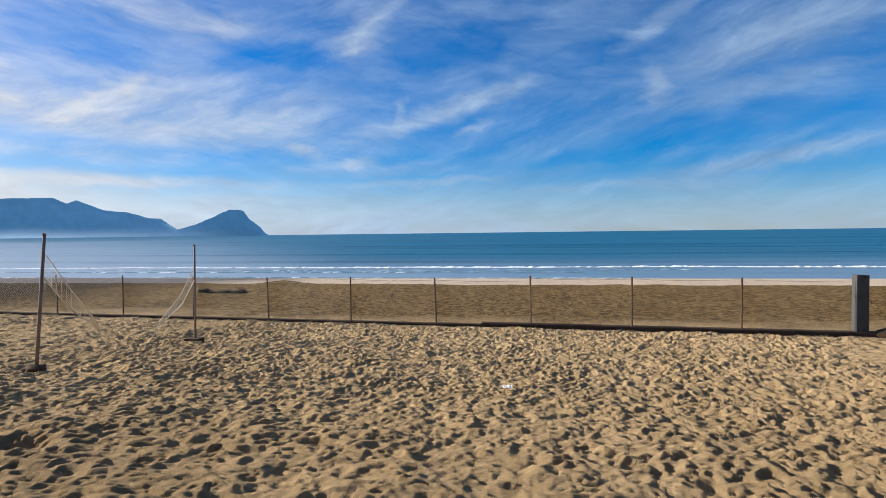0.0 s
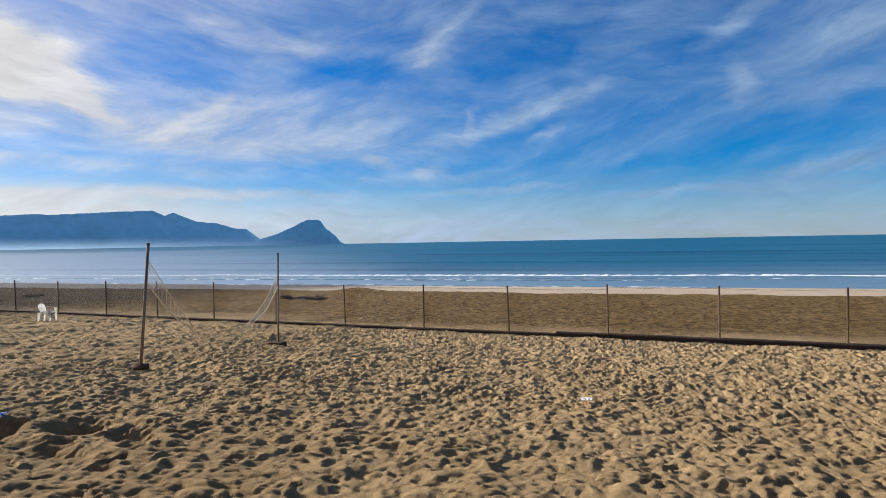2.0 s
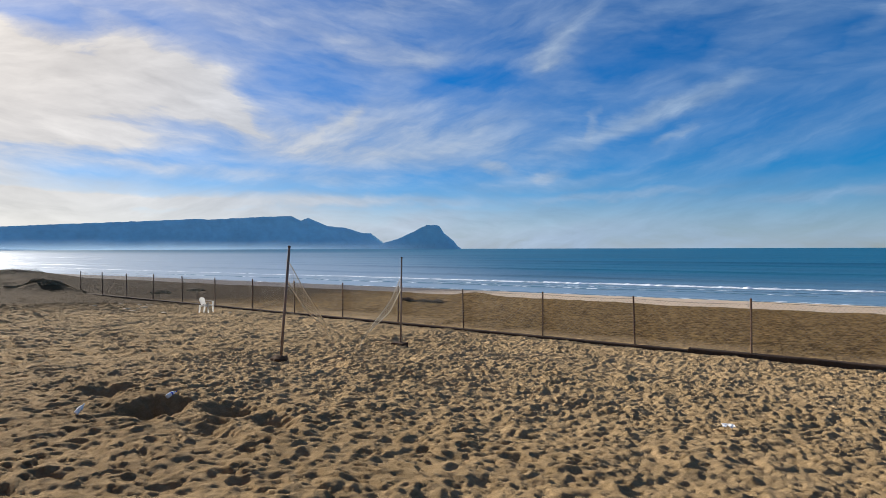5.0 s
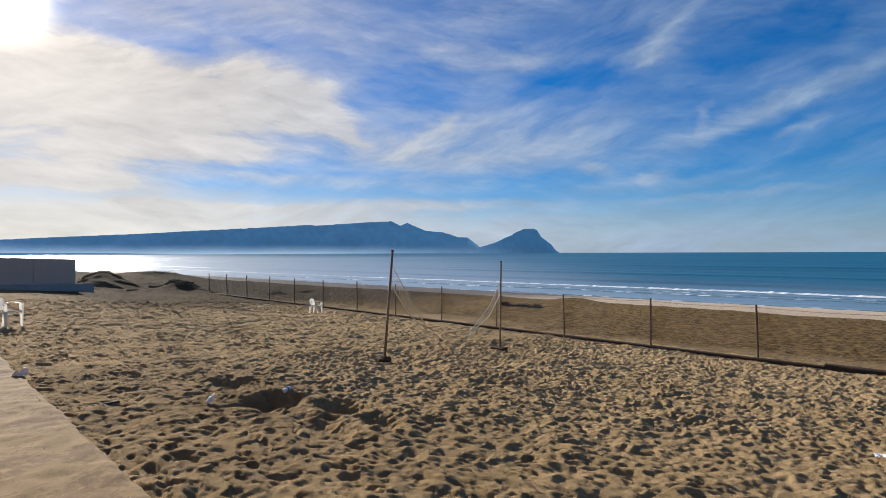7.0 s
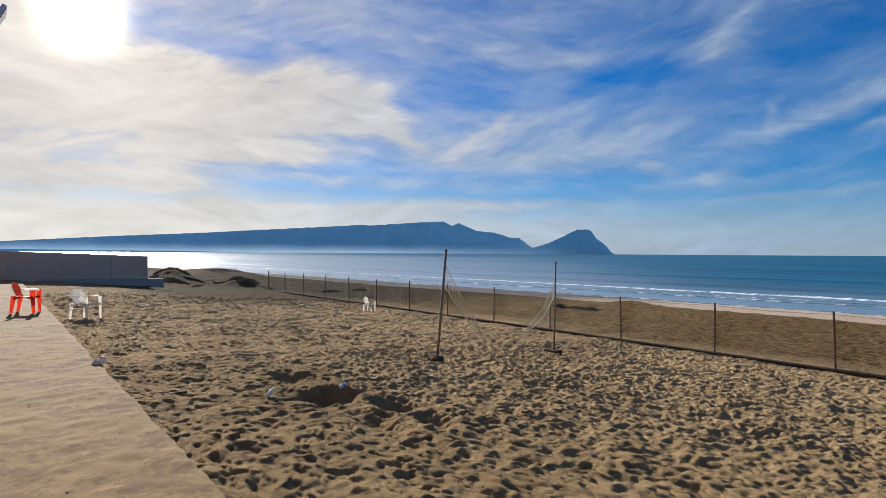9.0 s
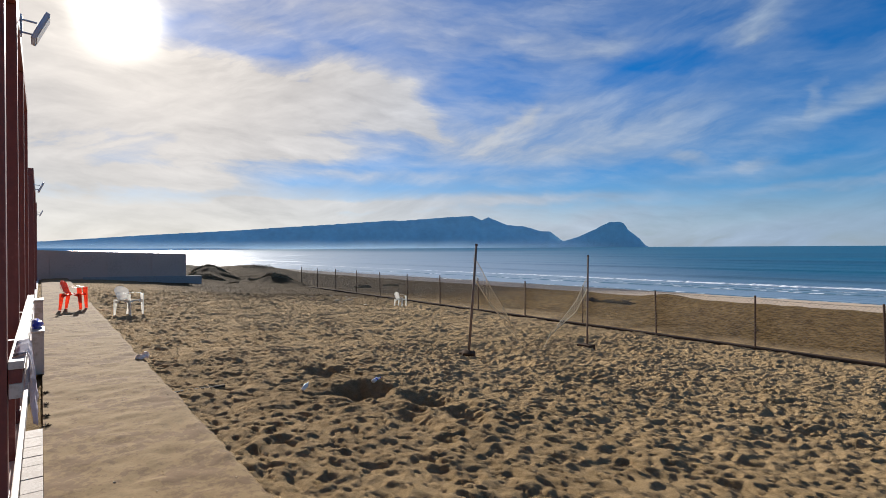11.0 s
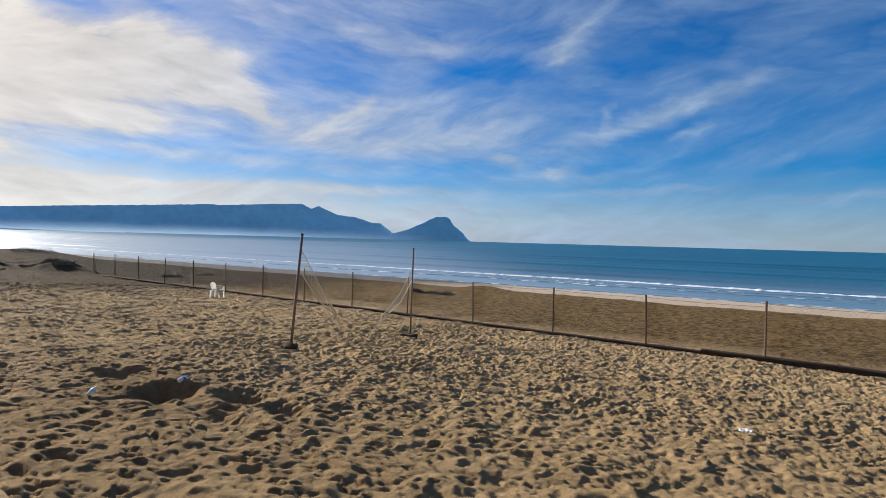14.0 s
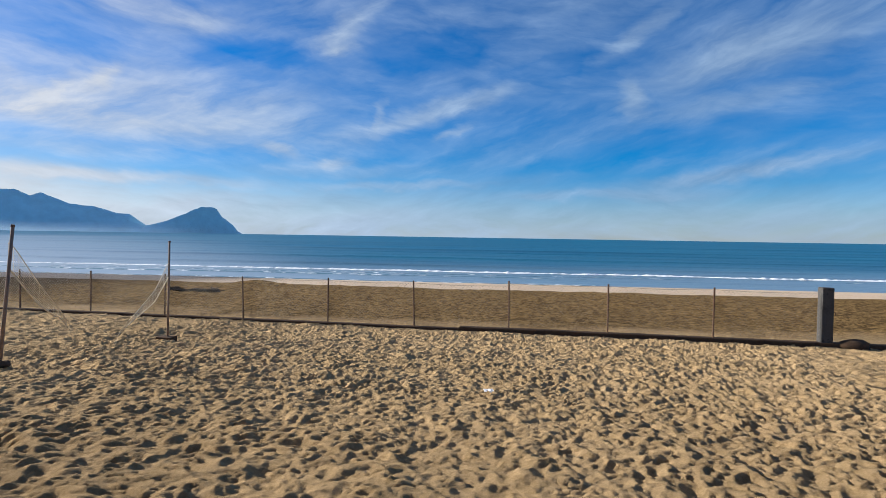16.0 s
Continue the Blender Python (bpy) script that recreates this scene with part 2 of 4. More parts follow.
def sand_material():
    m = bpy.data.materials.new("sand")
    m.use_nodes = True
    nt = m.node_tree
    N, L = nt.nodes.new, nt.links.new
    bsdf = nt.nodes["Principled BSDF"]
    co = N("ShaderNodeTexCoord")
    wet, far = N("ShaderNodeAttribute"), N("ShaderNodeAttribute")
    wet.attribute_name, far.attribute_name = "wet", "coarse"

    def tex(scale, detail=5, rough=0.6):
        n = N("ShaderNodeTexNoise")
        n.inputs["Scale"].default_value, n.inputs["Detail"].default_value, n.inputs["Roughness"].default_value = scale, detail, rough
        L(co.outputs["Object"], n.inputs["Vector"])
        return n.outputs["Fac"]

    big, mid, fine = tex(0.35, 4), tex(8.0, 6, 0.75), tex(48, 4, 0.75)
    c1 = N("ShaderNodeValToRGB")
    c1.color_ramp.elements[0].position, c1.color_ramp.elements[0].color = 0.36, (0.208, 0.138, 0.06, 1)
    c1.color_ramp.elements[1].position, c1.color_ramp.elements[1].color = 0.74, (0.58, 0.4, 0.216, 1)
    s = N("ShaderNodeMath")
    s.operation = "MULTIPLY_ADD"
    L(mid, s.inputs[0])
    s.inputs[1].default_value = 0.6
    t = N("ShaderNodeMath")
    t.operation = "MULTIPLY_ADD"
    L(big, t.inputs[0])
    t.inputs[1].default_value = 0.22
    u = N("ShaderNodeMath")
    u.operation = "MULTIPLY"
    L(fine, u.inputs[0])
    u.inputs[1].default_value = 0.34
    L(u.outputs[0], t.inputs[2]), L(t.outputs[0], s.inputs[2]), L(s.outputs[0], c1.inputs["Fac"])
    # wet sand: its sheen is put into this paler colour
    damp_sheen = N("ShaderNodeMix")
    damp_sheen.data_type = "RGBA"
    damp_sheen.inputs["B"].default_value = (0.6, 0.43, 0.265, 1)
    L(wet.outputs["Fac"], damp_sheen.inputs["Factor"]), L(c1.outputs["Color"], damp_sheen.inputs["A"])
    # darker sand: dune litter, with the dunes' backlit shade put into the colour
    hea = N("ShaderNodeAttribute")
    hea.attribute_name = "dark_sand"
    dark_sand = N("ShaderNodeMix")
    dark_sand.data_type, dark_sand.blend_type = "RGBA", "MULTIPLY"
    dark_sand.inputs["B"].default_value = (0.23, 0.22, 0.21, 1)
    L(hea.outputs["Fac"], dark_sand.inputs["Factor"]), L(damp_sheen.outputs["Result"], dark_sand.inputs["A"])
    drk = N("ShaderNodeAttribute")
    drk.attribute_name = "outer"
    outer = N("ShaderNodeMix")
    outer.data_type, outer.blend_type = "RGBA", "MULTIPLY"
    fleck = N("ShaderNodeValToRGB")
    fleck.color_ramp.elements[0].position, fleck.color_ramp.elements[0].color = 0.42, (0.28, 0.25, 0.19, 1)
    fleck.color_ramp.elements[1].position, fleck.color_ramp.elements[1].color = 0.6, (0.7, 0.64, 0.49, 1)
    L(tex(4.0, 4, 0.65), fleck.inputs["Fac"]), L(fleck.outputs["Color"], outer.inputs["B"])
    L(drk.outputs["Fac"], outer.inputs["Factor"]), L(dark_sand.outputs["Result"], outer.inputs["A"])
    L(outer.outputs["Result"], bsdf.inputs["Base Color"])
    r = N("ShaderNodeMapRange")
    r.inputs["To Min"].default_value, r.inputs["To Max"].default_value = 0.95, 0.38
    L(wet.outputs["Fac"], r.inputs["Value"]), L(r.outputs[0], bsdf.inputs["Roughness"])
    r3 = N("ShaderNodeMapRange")
    r3.inputs["To Min"].default_value, r3.inputs["To Max"].default_value = 0.03, 0.1
    L(wet.outputs["Fac"], r3.inputs["Value"]), L(r3.outputs[0], bsdf.inputs["Specular IOR Level"])
    # churned relief where the sheet is too coarse to carry it
    vor = N("ShaderNodeTexVoronoi")
    vor.inputs["Scale"].default_value = 10.0
    vor.feature = "SMOOTH_F1"
    L(co.outputs["Object"], vor.inputs["Vector"])
    dents = N("ShaderNodeMath")
    L(vor.outputs["Distance"], dents.inputs[0]), L(mid, dents.inputs[1])
    b1, b2 = N("ShaderNodeBump"), N("ShaderNodeBump")
    b1.inputs["Distance"].default_value = 0.12
    L(far.outputs["Fac"], b1.inputs["Strength"]), L(dents.outputs[0], b1.inputs["Height"])
    b2.inputs["Strength"].default_value, b2.inputs["Distance"].default_value = 1.0, 0.045
    rough2 = tex(34, 7, 0.82)
    L(rough2, b2.inputs["Height"]), L(b1.outputs[0], b2.inputs["Normal"]), L(b2.outputs[0], bsdf.inputs["Normal"])
    return m


def water_material():
    m = bpy.data.materials.new("sea_water")
    m.use_nodes = True
    nt = m.node_tree
    N, L = nt.nodes.new, nt.links.new
    bsdf = nt.nodes["Principled BSDF"]
    co = N("ShaderNodeTexCoord")
    bsdf.inputs["Roughness"].default_value, bsdf.inputs["IOR"].default_value = 0.36, 1.33
    streak = N("ShaderNodeMapping")
    streak.inputs["Scale"].default_value = (0.12, 0.6, 1)
    L(co.outputs["Object"], streak.inputs[0])
    n1, n2, n3 = N("ShaderNodeTexNoise"), N("ShaderNodeTexNoise"), N("ShaderNodeTexNoise")
    n1.inputs["Scale"].default_value, n1.inputs["Detail"].default_value = 2.0, 6
    n2.inputs["Scale"].default_value, n2.inputs["Detail"].default_value = 0.35, 5
    n3.inputs["Scale"].default_value, n3.inputs["Detail"].default_value = 0.06, 4
    for n in (n1, n2):
        L(streak.outputs[0], n.inputs["Vector"])
    L(streak.outputs[0], n3.inputs["Vector"])
    ramp = N("ShaderNodeValToRGB")
    ramp.color_ramp.elements[0].position, ramp.color_ramp.elements[0].color = 0.35, (0.001, 0.072, 0.132, 1)
    ramp.color_ramp.elements[1].position, ramp.color_ramp.elements[1].color = 0.68, (0.003, 0.117, 0.192, 1)
    L(n3.outputs["Fac"], ramp.inputs["Fac"])
    # pale shallows; on the sun's side the colour also holds sky sheen
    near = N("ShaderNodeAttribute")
    near.attribute_name = "shallow_sheen"
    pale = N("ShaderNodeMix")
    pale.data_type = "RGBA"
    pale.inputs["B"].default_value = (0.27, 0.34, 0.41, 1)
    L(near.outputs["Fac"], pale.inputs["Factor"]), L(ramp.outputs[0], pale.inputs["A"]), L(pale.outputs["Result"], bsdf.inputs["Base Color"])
    shine = N("ShaderNodeMapRange")
    shine.inputs["To Min"].default_value, shine.inputs["To Max"].default_value = 0.14, 0.26
    L(near.outputs["Fac"], shine.inputs["Value"]), L(shine.outputs[0], bsdf.inputs["Specular IOR Level"])
    b1, b2 = N("ShaderNodeBump"), N("ShaderNodeBump")
    b1.inputs["Strength"].default_value, b1.inputs["Distance"].default_value = 0.6, 0.9
    b2.inputs["Strength"].default_value, b2.inputs["Distance"].default_value = 0.7, 0.25
    L(n2.outputs["Fac"], b1.inputs["Height"]), L(n1.outputs["Fac"], b2.inputs["Height"])
    L(b1.outputs[0], b2.inputs["Normal"]), L(b2.outputs[0], bsdf.inputs["Normal"])
    return m


def foam_material(name, amount):
    """White foam that breaks up into holes with water showing through."""
    m = bpy.data.materials.new(name)
    m.use_nodes = True
    nt = m.node_tree
    N, L = nt.nodes.new, nt.links.new
    bsdf = nt.nodes["Principled BSDF"]
    bsdf.inputs["Roughness"].default_value = 0.7
    co = N("ShaderNodeTexCoord")
    n = N("ShaderNodeTexNoise")
    n.inputs["Scale"].default_value, n.inputs["Detail"].default_value, n.inputs["Roughness"].default_value = 0.9, 7, 0.7
    L(co.outputs["Object"], n.inputs["Vector"])
    ramp = N("ShaderNodeValToRGB")
    ramp.color_ramp.elements[0].position, ramp.color_ramp.elements[0].color = amount, (0.06, 0.16, 0.22, 1)
    ramp.color_ramp.elements[1].position, ramp.color_ramp.elements[1].color = amount + 0.12, (0.82, 0.84, 0.85, 1)
    L(n.outputs["Fac"], ramp.inputs["Fac"]), L(ramp.outputs[0], bsdf.inputs["Base Color"])
    b = N("ShaderNodeBump")
    b.inputs["Strength"].default_value, b.inputs["Distance"].default_value = 0.5, 0.2
    L(n.outputs["Fac"], b.inputs["Height"]), L(b.outputs[0], bsdf.inputs["Normal"])
    return m


def mist_material():
    m = bpy.data.materials.new("mist")
    m.use_nodes = True
    nt = m.node_tree
    N, L = nt.nodes.new, nt.links.new
    nt.nodes.remove(nt.nodes["Principled BSDF"])
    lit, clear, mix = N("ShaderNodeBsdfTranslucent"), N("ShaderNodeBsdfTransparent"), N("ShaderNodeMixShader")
    # this blue tint stands for haze in the air
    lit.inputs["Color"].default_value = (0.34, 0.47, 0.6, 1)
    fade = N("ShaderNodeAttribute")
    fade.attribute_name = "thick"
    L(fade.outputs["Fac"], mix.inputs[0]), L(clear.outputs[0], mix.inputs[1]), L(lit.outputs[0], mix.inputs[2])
    L(mix.outputs[0], nt.nodes["Material Output"].inputs["Surface"])
    return m


SAND = sand_material()
WATER = water_material()
FOAM, LACE = foam_material("foam", 0.33), foam_material("foam_lace", 0.5)
MIST = mist_material()
# aerial haze over the far hills is mixed into this pale blue
HAZED_ROCK = material("hazed_far_rock", (0.57, 0.77, 0.79), 1.0, vary=0.16, grain=0.02, broad=0.004, bump=0.0, bump_depth=8, spec=0.0)
CONCRETE = material("concrete", (0.36, 0.34, 0.31), 0.9, vary=0.28, grain=14, broad=1.1, bump=0.5, bump_depth=0.006, second=(0.22, 0.2, 0.17), second_at=(0.52, 0.66))
DARK_CONCRETE = material("dark_concrete", (0.085, 0.054, 0.034), 0.95, vary=0.35, grain=14, broad=1.1, bump=0.5, bump_depth=0.006, second=(0.045, 0.03, 0.02), second_at=(0.5, 0.64), spec=0.08)
RENDERED = material("rendered_wall", (0.56, 0.42, 0.33), 0.92, vary=0.2, grain=9, broad=0.6, bump=0.4, bump_depth=0.006, second=(0.4, 0.3, 0.24), second_at=(0.5, 0.7))
DUSTY = material("sandy_concrete", (0.315, 0.205, 0.09), 0.95, vary=0.45, grain=13, broad=1.6, bump=0.7, bump_depth=0.006, second=(0.17, 0.102, 0.048), second_at=(0.46, 0.57), spec=0.2)
RUST = material("rusted_steel", (0.10, 0.055, 0.035), 0.85, 0.3, vary=0.4, grain=40, broad=5, bump=0.5, bump_depth=0.002, second=(0.13, 0.075, 0.045), second_at=(0.5, 0.62), per_object=0.2)
WIRE = material("galvanised_wire", (0.22, 0.19, 0.15), 0.6, 0.2, vary=0.2, bump=0)
POLE = material("weathered_pole", (0.2, 0.145, 0.11), 0.85, vary=0.4, grain=25, broad=3, bump=0.5, second=(0.2, 0.13, 0.09), second_at=(0.5, 0.62))
CORD = material("net_cord", (0.66, 0.55, 0.37), 0.9, vary=0.15, bump=0)
MAROON = material("maroon_paint", (0.19, 0.048, 0.034), 0.55, vary=0.25, grain=18, broad=2.2, bump=0.25, second=(0.25, 0.085, 0.06), second_at=(0.55, 0.68))
CREAM = material("cream_paint", (0.58, 0.5, 0.42), 0.6, vary=0.14, grain=22, broad=2.5, bump=0.3, second=(0.4, 0.32, 0.24), second_at=(0.5, 0.64), per_object=0.15)
DECK = material("worn_cream_boards", (0.46, 0.39, 0.33), 0.75, vary=0.3, grain=45, broad=6, bump=0.4, second=(0.3, 0.24, 0.19), second_at=(0.5, 0.62), per_object=0.25)
GREY_PILLAR = material("weathered_grey_concrete", (0.075, 0.072, 0.068), 0.95, vary=0.35, grain=14, broad=1.6, bump=0.5, bump_depth=0.006, second=(0.035, 0.036, 0.036), second_at=(0.5, 0.62), spec=0.1)
PLASTER = material("pale_plaster", (0.66, 0.56, 0.52), 0.9, vary=0.12, grain=12, broad=0.8, bump=0.3)
RED = material("red_plastic", (0.75, 0.07, 0.025), 0.38, vary=0.12, grain=40, broad=4, bump=0.1, bump_depth=0.001, spec=0.5)
WHITE = material("white_plastic", (0.78, 0.77, 0.73), 0.42, vary=0.1, grain=40, broad=4, bump=0.1, bump_depth=0.001, second=(0.6, 0.57, 0.5), second_at=(0.58, 0.7), spec=0.5)


def let_light_through(m, colour, share):
    """Thin moulded plastic: part of the light passes through it."""
    nt = m.node_tree
    thin, mix = nt.nodes.new("ShaderNodeBsdfTranslucent"), nt.nodes.new("ShaderNodeMixShader")
    thin.inputs["Color"].default_value = (*colour, 1)
    mix.inputs[0].default_value = share
    nt.links.new(nt.nodes["Principled BSDF"].outputs[0], mix.inputs[1])
    nt.links.new(thin.outputs[0], mix.inputs[2])
    nt.links.new(mix.outputs[0], nt.nodes["Material Output"].inputs["Surface"])


let_light_through(WHITE, (0.75, 0.72, 0.66), 0.4)
let_light_through(RED, (0.8, 0.08, 0.03), 0.4)
GREY_METAL = material("grey_lamp_metal", (0.5, 0.48, 0.5), 0.5, 0.4, vary=0.12, bump=0.1)
LENS = material("lamp_lens", (0.6, 0.6, 0.62), 0.15, vary=0.05, bump=0, spec=0.7)
CLOTH = material("grey_cloth", (0.66, 0.62, 0.68), 0.95, vary=0.2, grain=60, broad=6, bump=0.5)
BLUE = material("blue_plastic", (0.02, 0.05, 0.5), 0.4, vary=0.15, bump=0)
CLEAR = material("cloudy_plastic", (0.8, 0.78, 0.74), 0.2, vary=0.15, bump=0.2, spec=0.7)
SCRUB = material("dune_scrub", (0.19, 0.15, 0.085), 0.9, vary=0.5, grain=12, broad=2, bump=0, second=(0.15, 0.115, 0.06), second_at=(0.5, 0.62))
DRIFT = material("dark_driftweed", (0.06, 0.045, 0.03), 0.95, vary=0.4, grain=30, broad=4, bump=0.4)
DRY_CLOD = material("dry_clod", (0.36, 0.27, 0.16), 0.95, vary=0.4, grain=60, broad=8, bump=0.3)
STONE = material("pale_stone", (0.46, 0.35, 0.22), 0.9, vary=0.25, grain=18, broad=3, bump=0.4, per_object=0.3)
TAN = material("tan_litter", (0.92, 0.72, 0.58), 0.8, vary=0.25, grain=20, broad=5, bump=0.2)
PAPER = material("white_paper", (0.8, 0.78, 0.74), 0.8, vary=0.08, bump=0.2)

# ---- plan ----
# Local plan: s runs along the fence (to the right), v from the terrace to the sea, z up.
PLAN = pose(0, 0, 0, 0, 0, -12.2)
SLAB_V0, SLAB_V1 = 0.04, 1.19
FENCE_V, SEA_Z = 14.77, -2.62


def P(s, v, z=0.0, turn=0.0, rx=0.0, ry=0.0):
    return PLAN @ pose(s, v, z, rx, ry, turn)


def sea_side(s, v):
    """How far a place lies beyond the berm, which runs a little askew to the fence."""
    return v - 31.1 - 0.07 * s


def sand_level(s, v):
    s, v = np.asarray(s, float), np.asarray(v, float)
    yard = np.interp(v, [-4, 0.9, 1.2, 1.7, 3.4, 6.7, 10.4, 14.0, 14.77], [-0.06, -0.06, -0.085, -0.10, -0.19, -0.51, -0.80, -1.07, -1.13])
    b = sea_side(s, v)
    lip = 31.1 + 0.07 * s
    flat = -1.10 - 0.46 * np.clip((v - FENCE_V) / np.maximum(lip - FENCE_V, 4.0), 0, 1)
    z = np.where(v < FENCE_V, yard, flat)
    face = np.interp(b, [0, 1.2, 16.2, 60, 400], [0, -0.14, -1.06, -3.6, -9])
    z = np.where(b > 0, -1.56 + face, z)
    # dunes past the end of the concrete wall
    for ds, dv, rs, rv, h in ((-44, 10.6, 2.6, 1.5, 1.0), (-36, 12.9, 2.0, 1.5, 0.78), (-58, 18, 9, 5, 1.0), (-31, 9.6, 3, 2, 0.12), (-40, 9.3, 1.4, 1.1, 0.32)):
        z = z + h * np.exp(-((s - ds) / rs) ** 2 - ((v - dv) / rv) ** 2)
    z = z + 0.22 * np.exp(-((s + 16.8) / 1.6) ** 2 - ((v - 30.0) / 1.5) ** 2)
    return z


RELIEF = {}


def ground_at(s, v):
    """The height of the finished sand sheet."""
    xs, ys, z = RELIEF["xs"], RELIEF["ys"], RELIEF["z"]
    i, j = min(np.searchsorted(xs, s), len(xs) - 1), min(np.searchsorted(ys, v), len(ys) - 1)
    f, g = (s - xs[i - 1]) / (xs[i] - xs[i - 1]), (v - ys[j - 1]) / (ys[j] - ys[j - 1])
    return float((z[j - 1, i - 1] * (1 - f) + z[j - 1, i] * f) * (1 - g) + (z[j, i - 1] * (1 - f) + z[j, i] * f) * g)


# ---- building helpers ----
def finish(name, bm, mat, smooth=False):
    me = bpy.data.meshes.new(name)
    bm.to_mesh(me)
    bm.free()
    me.materials.append(mat)
    if smooth:
        for p in me.polygons:
            p.use_smooth = True
    return me


def thing(name, m, label, category, group="", kind="", bm=None, mat=None, smooth=False):
    ob = new(name, finish(name, bm, mat, smooth) if bm else None)
    ob.matrix_world = m
    return tagged(ob, label, category, group, kind)


def part(name, bm, mat, parent, label="", smooth=False, m=None):
    ob = new(name, finish(name, bm, mat, smooth))
    ob.parent = parent
    if m is not None:
        ob.matrix_basis = m
    return tagged(ob, label)


def box(bm, x0, x1, y0, y1, z0, z1, bevel=0.0):
    r = bmesh.ops.create_cube(bm, size=1, matrix=Matrix.Translation(((x0 + x1) / 2, (y0 + y1) / 2, (z0 + z1) / 2)) @ Matrix.Diagonal((x1 - x0, y1 - y0, z1 - z0, 1)))
    if bevel:
        edges = {e for v in r["verts"] for e in v.link_edges}
        bmesh.ops.bevel(bm, geom=list(edges), offset=bevel, segments=2, affect="EDGES", profile=0.7)
    return bm


def rod(bm, a, b, r0, r1=None, sides=8, caps=True):
    a, b = Vector(a), Vector(b)
    q = (b - a).to_track_quat("Z", "Y").to_matrix().to_4x4()
    bmesh.ops.create_cone(bm, cap_ends=caps, segments=sides, radius1=r0, radius2=r0 if r1 is None else r1, depth=(b - a).length, matrix=Matrix.Translation((a + b) / 2) @ q)
    return bm


def tube(bm, points, r, sides=6):
    """A bent rod through points."""
    rings = []
    pts = [Vector(p) for p in points]
    for k, p in enumerate(pts):
        d = (pts[min(k + 1, len(pts) - 1)] - pts[max(k - 1, 0)]).normalized()
        side = d.cross(Vector((0, 0, 1)) if abs(d.z) < 0.9 else Vector((1, 0, 0))).normalized()
        up = side.cross(d)
        rings.append([bm.verts.new(p + r * (math.cos(a) * side + math.sin(a) * up)) for a in (2 * math.pi * j / sides for j in range(sides))])
    for a, b in zip(rings, rings[1:]):
        for j in range(sides):
            bm.faces.new((a[j], a[(j + 1) % sides], b[(j + 1) % sides], b[j]))
    bm.faces.new(rings[0][::-1]), bm.faces.new(rings[-1])
    return bm


def lump(bm, size, seed, rough=0.35, sub=2, at=(0, 0, 0)):
    r = bmesh.ops.create_icosphere(bm, subdivisions=sub, radius=1)
    for v in r["verts"]:
        k = 1 + rough * noise.noise(v.co * 1.7 + Vector((seed * 3.1, seed * 1.7, 0)))
        v.co = Vector((v.co.x * size[0] * k + at[0], v.co.y * size[1] * k + at[1], v.co.z * size[2] * k + at[2]))
    return bm


def sheet(name, xs, ys, zs, mat, attributes=(), smooth=True):
    """A sheet over the two axes, with heights zs[y, x]."""
    nx, ny = len(xs), len(ys)
    co = np.empty((ny, nx, 3), np.float32)
    co[..., 0], co[..., 1], co[..., 2] = xs[None, :], ys[:, None], zs
    i = (np.arange(ny - 1)[:, None] * nx + np.arange(nx - 1)[None, :]).ravel()
    quads = np.stack([i, i + 1, i + nx + 1, i + nx], -1).astype(np.int32)
    me = bpy.data.meshes.new(name)
    me.vertices.add(nx * ny)
    me.vertices.foreach_set("co", co.ravel())
    me.loops.add(quads.size)
    me.loops.foreach_set("vertex_index", quads.ravel())
    me.polygons.add(len(quads))
    me.polygons.foreach_set("loop_start", np.arange(0, quads.size, 4, dtype=np.int32))
    me.polygons.foreach_set("use_smooth", np.full(len(quads), smooth))
    me.update(calc_edges=True)
    for key, values in attributes:
        me.attributes.new(key, "FLOAT", "POINT").data.foreach_set("value", np.ascontiguousarray(values, np.float32).ravel())
    me.materials.append(mat)
    return me


def axis(*pieces):
    """Joined runs of (start, end, step)."""
    out = [np.arange(a, b, st) for a, b, st in pieces]
    return np.concatenate(out + [[pieces[-1][1]]])


def stretch(start, end, first, grow):
    """Steps that grow outward from start to end."""
    out, step, x = [], first, start
    way = 1 if end > start else -1
    while (end - x) * way > step:
        x += way * step
        out.append(x)
        step *= grow
    out.append(end)
    return np.array(out if way > 0 else out[::-1])


# ---- ground: one sheet of sand from the terrace to the bottom of the sea ----
def smooth_noise(xs, ys, cell, rng):
    """Value noise over the two axes."""
    gx, gy = np.clip(xs, -70, 40) / cell, np.clip(ys, -10, 60) / cell
    ix, iy = np.floor(gx).astype(int), np.floor(gy).astype(int)
    ix0, iy0 = ix.min(), iy.min()
    table = rng.random((iy.max() - iy0 + 2, ix.max() - ix0 + 2)).astype(np.float32)
    fx, fy = gx - ix, gy - iy
    fx, fy = fx * fx * (3 - 2 * fx), fy * fy * (3 - 2 * fy)
    a, b = ix - ix0, iy - iy0
    top = table[np.ix_(b, a)] * (1 - fx) + table[np.ix_(b, a + 1)] * fx
    low = table[np.ix_(b + 1, a)] * (1 - fx) + table[np.ix_(b + 1, a + 1)] * fx
    return top * (1 - fy[:, None]) + low * fy[:, None] - 0.5


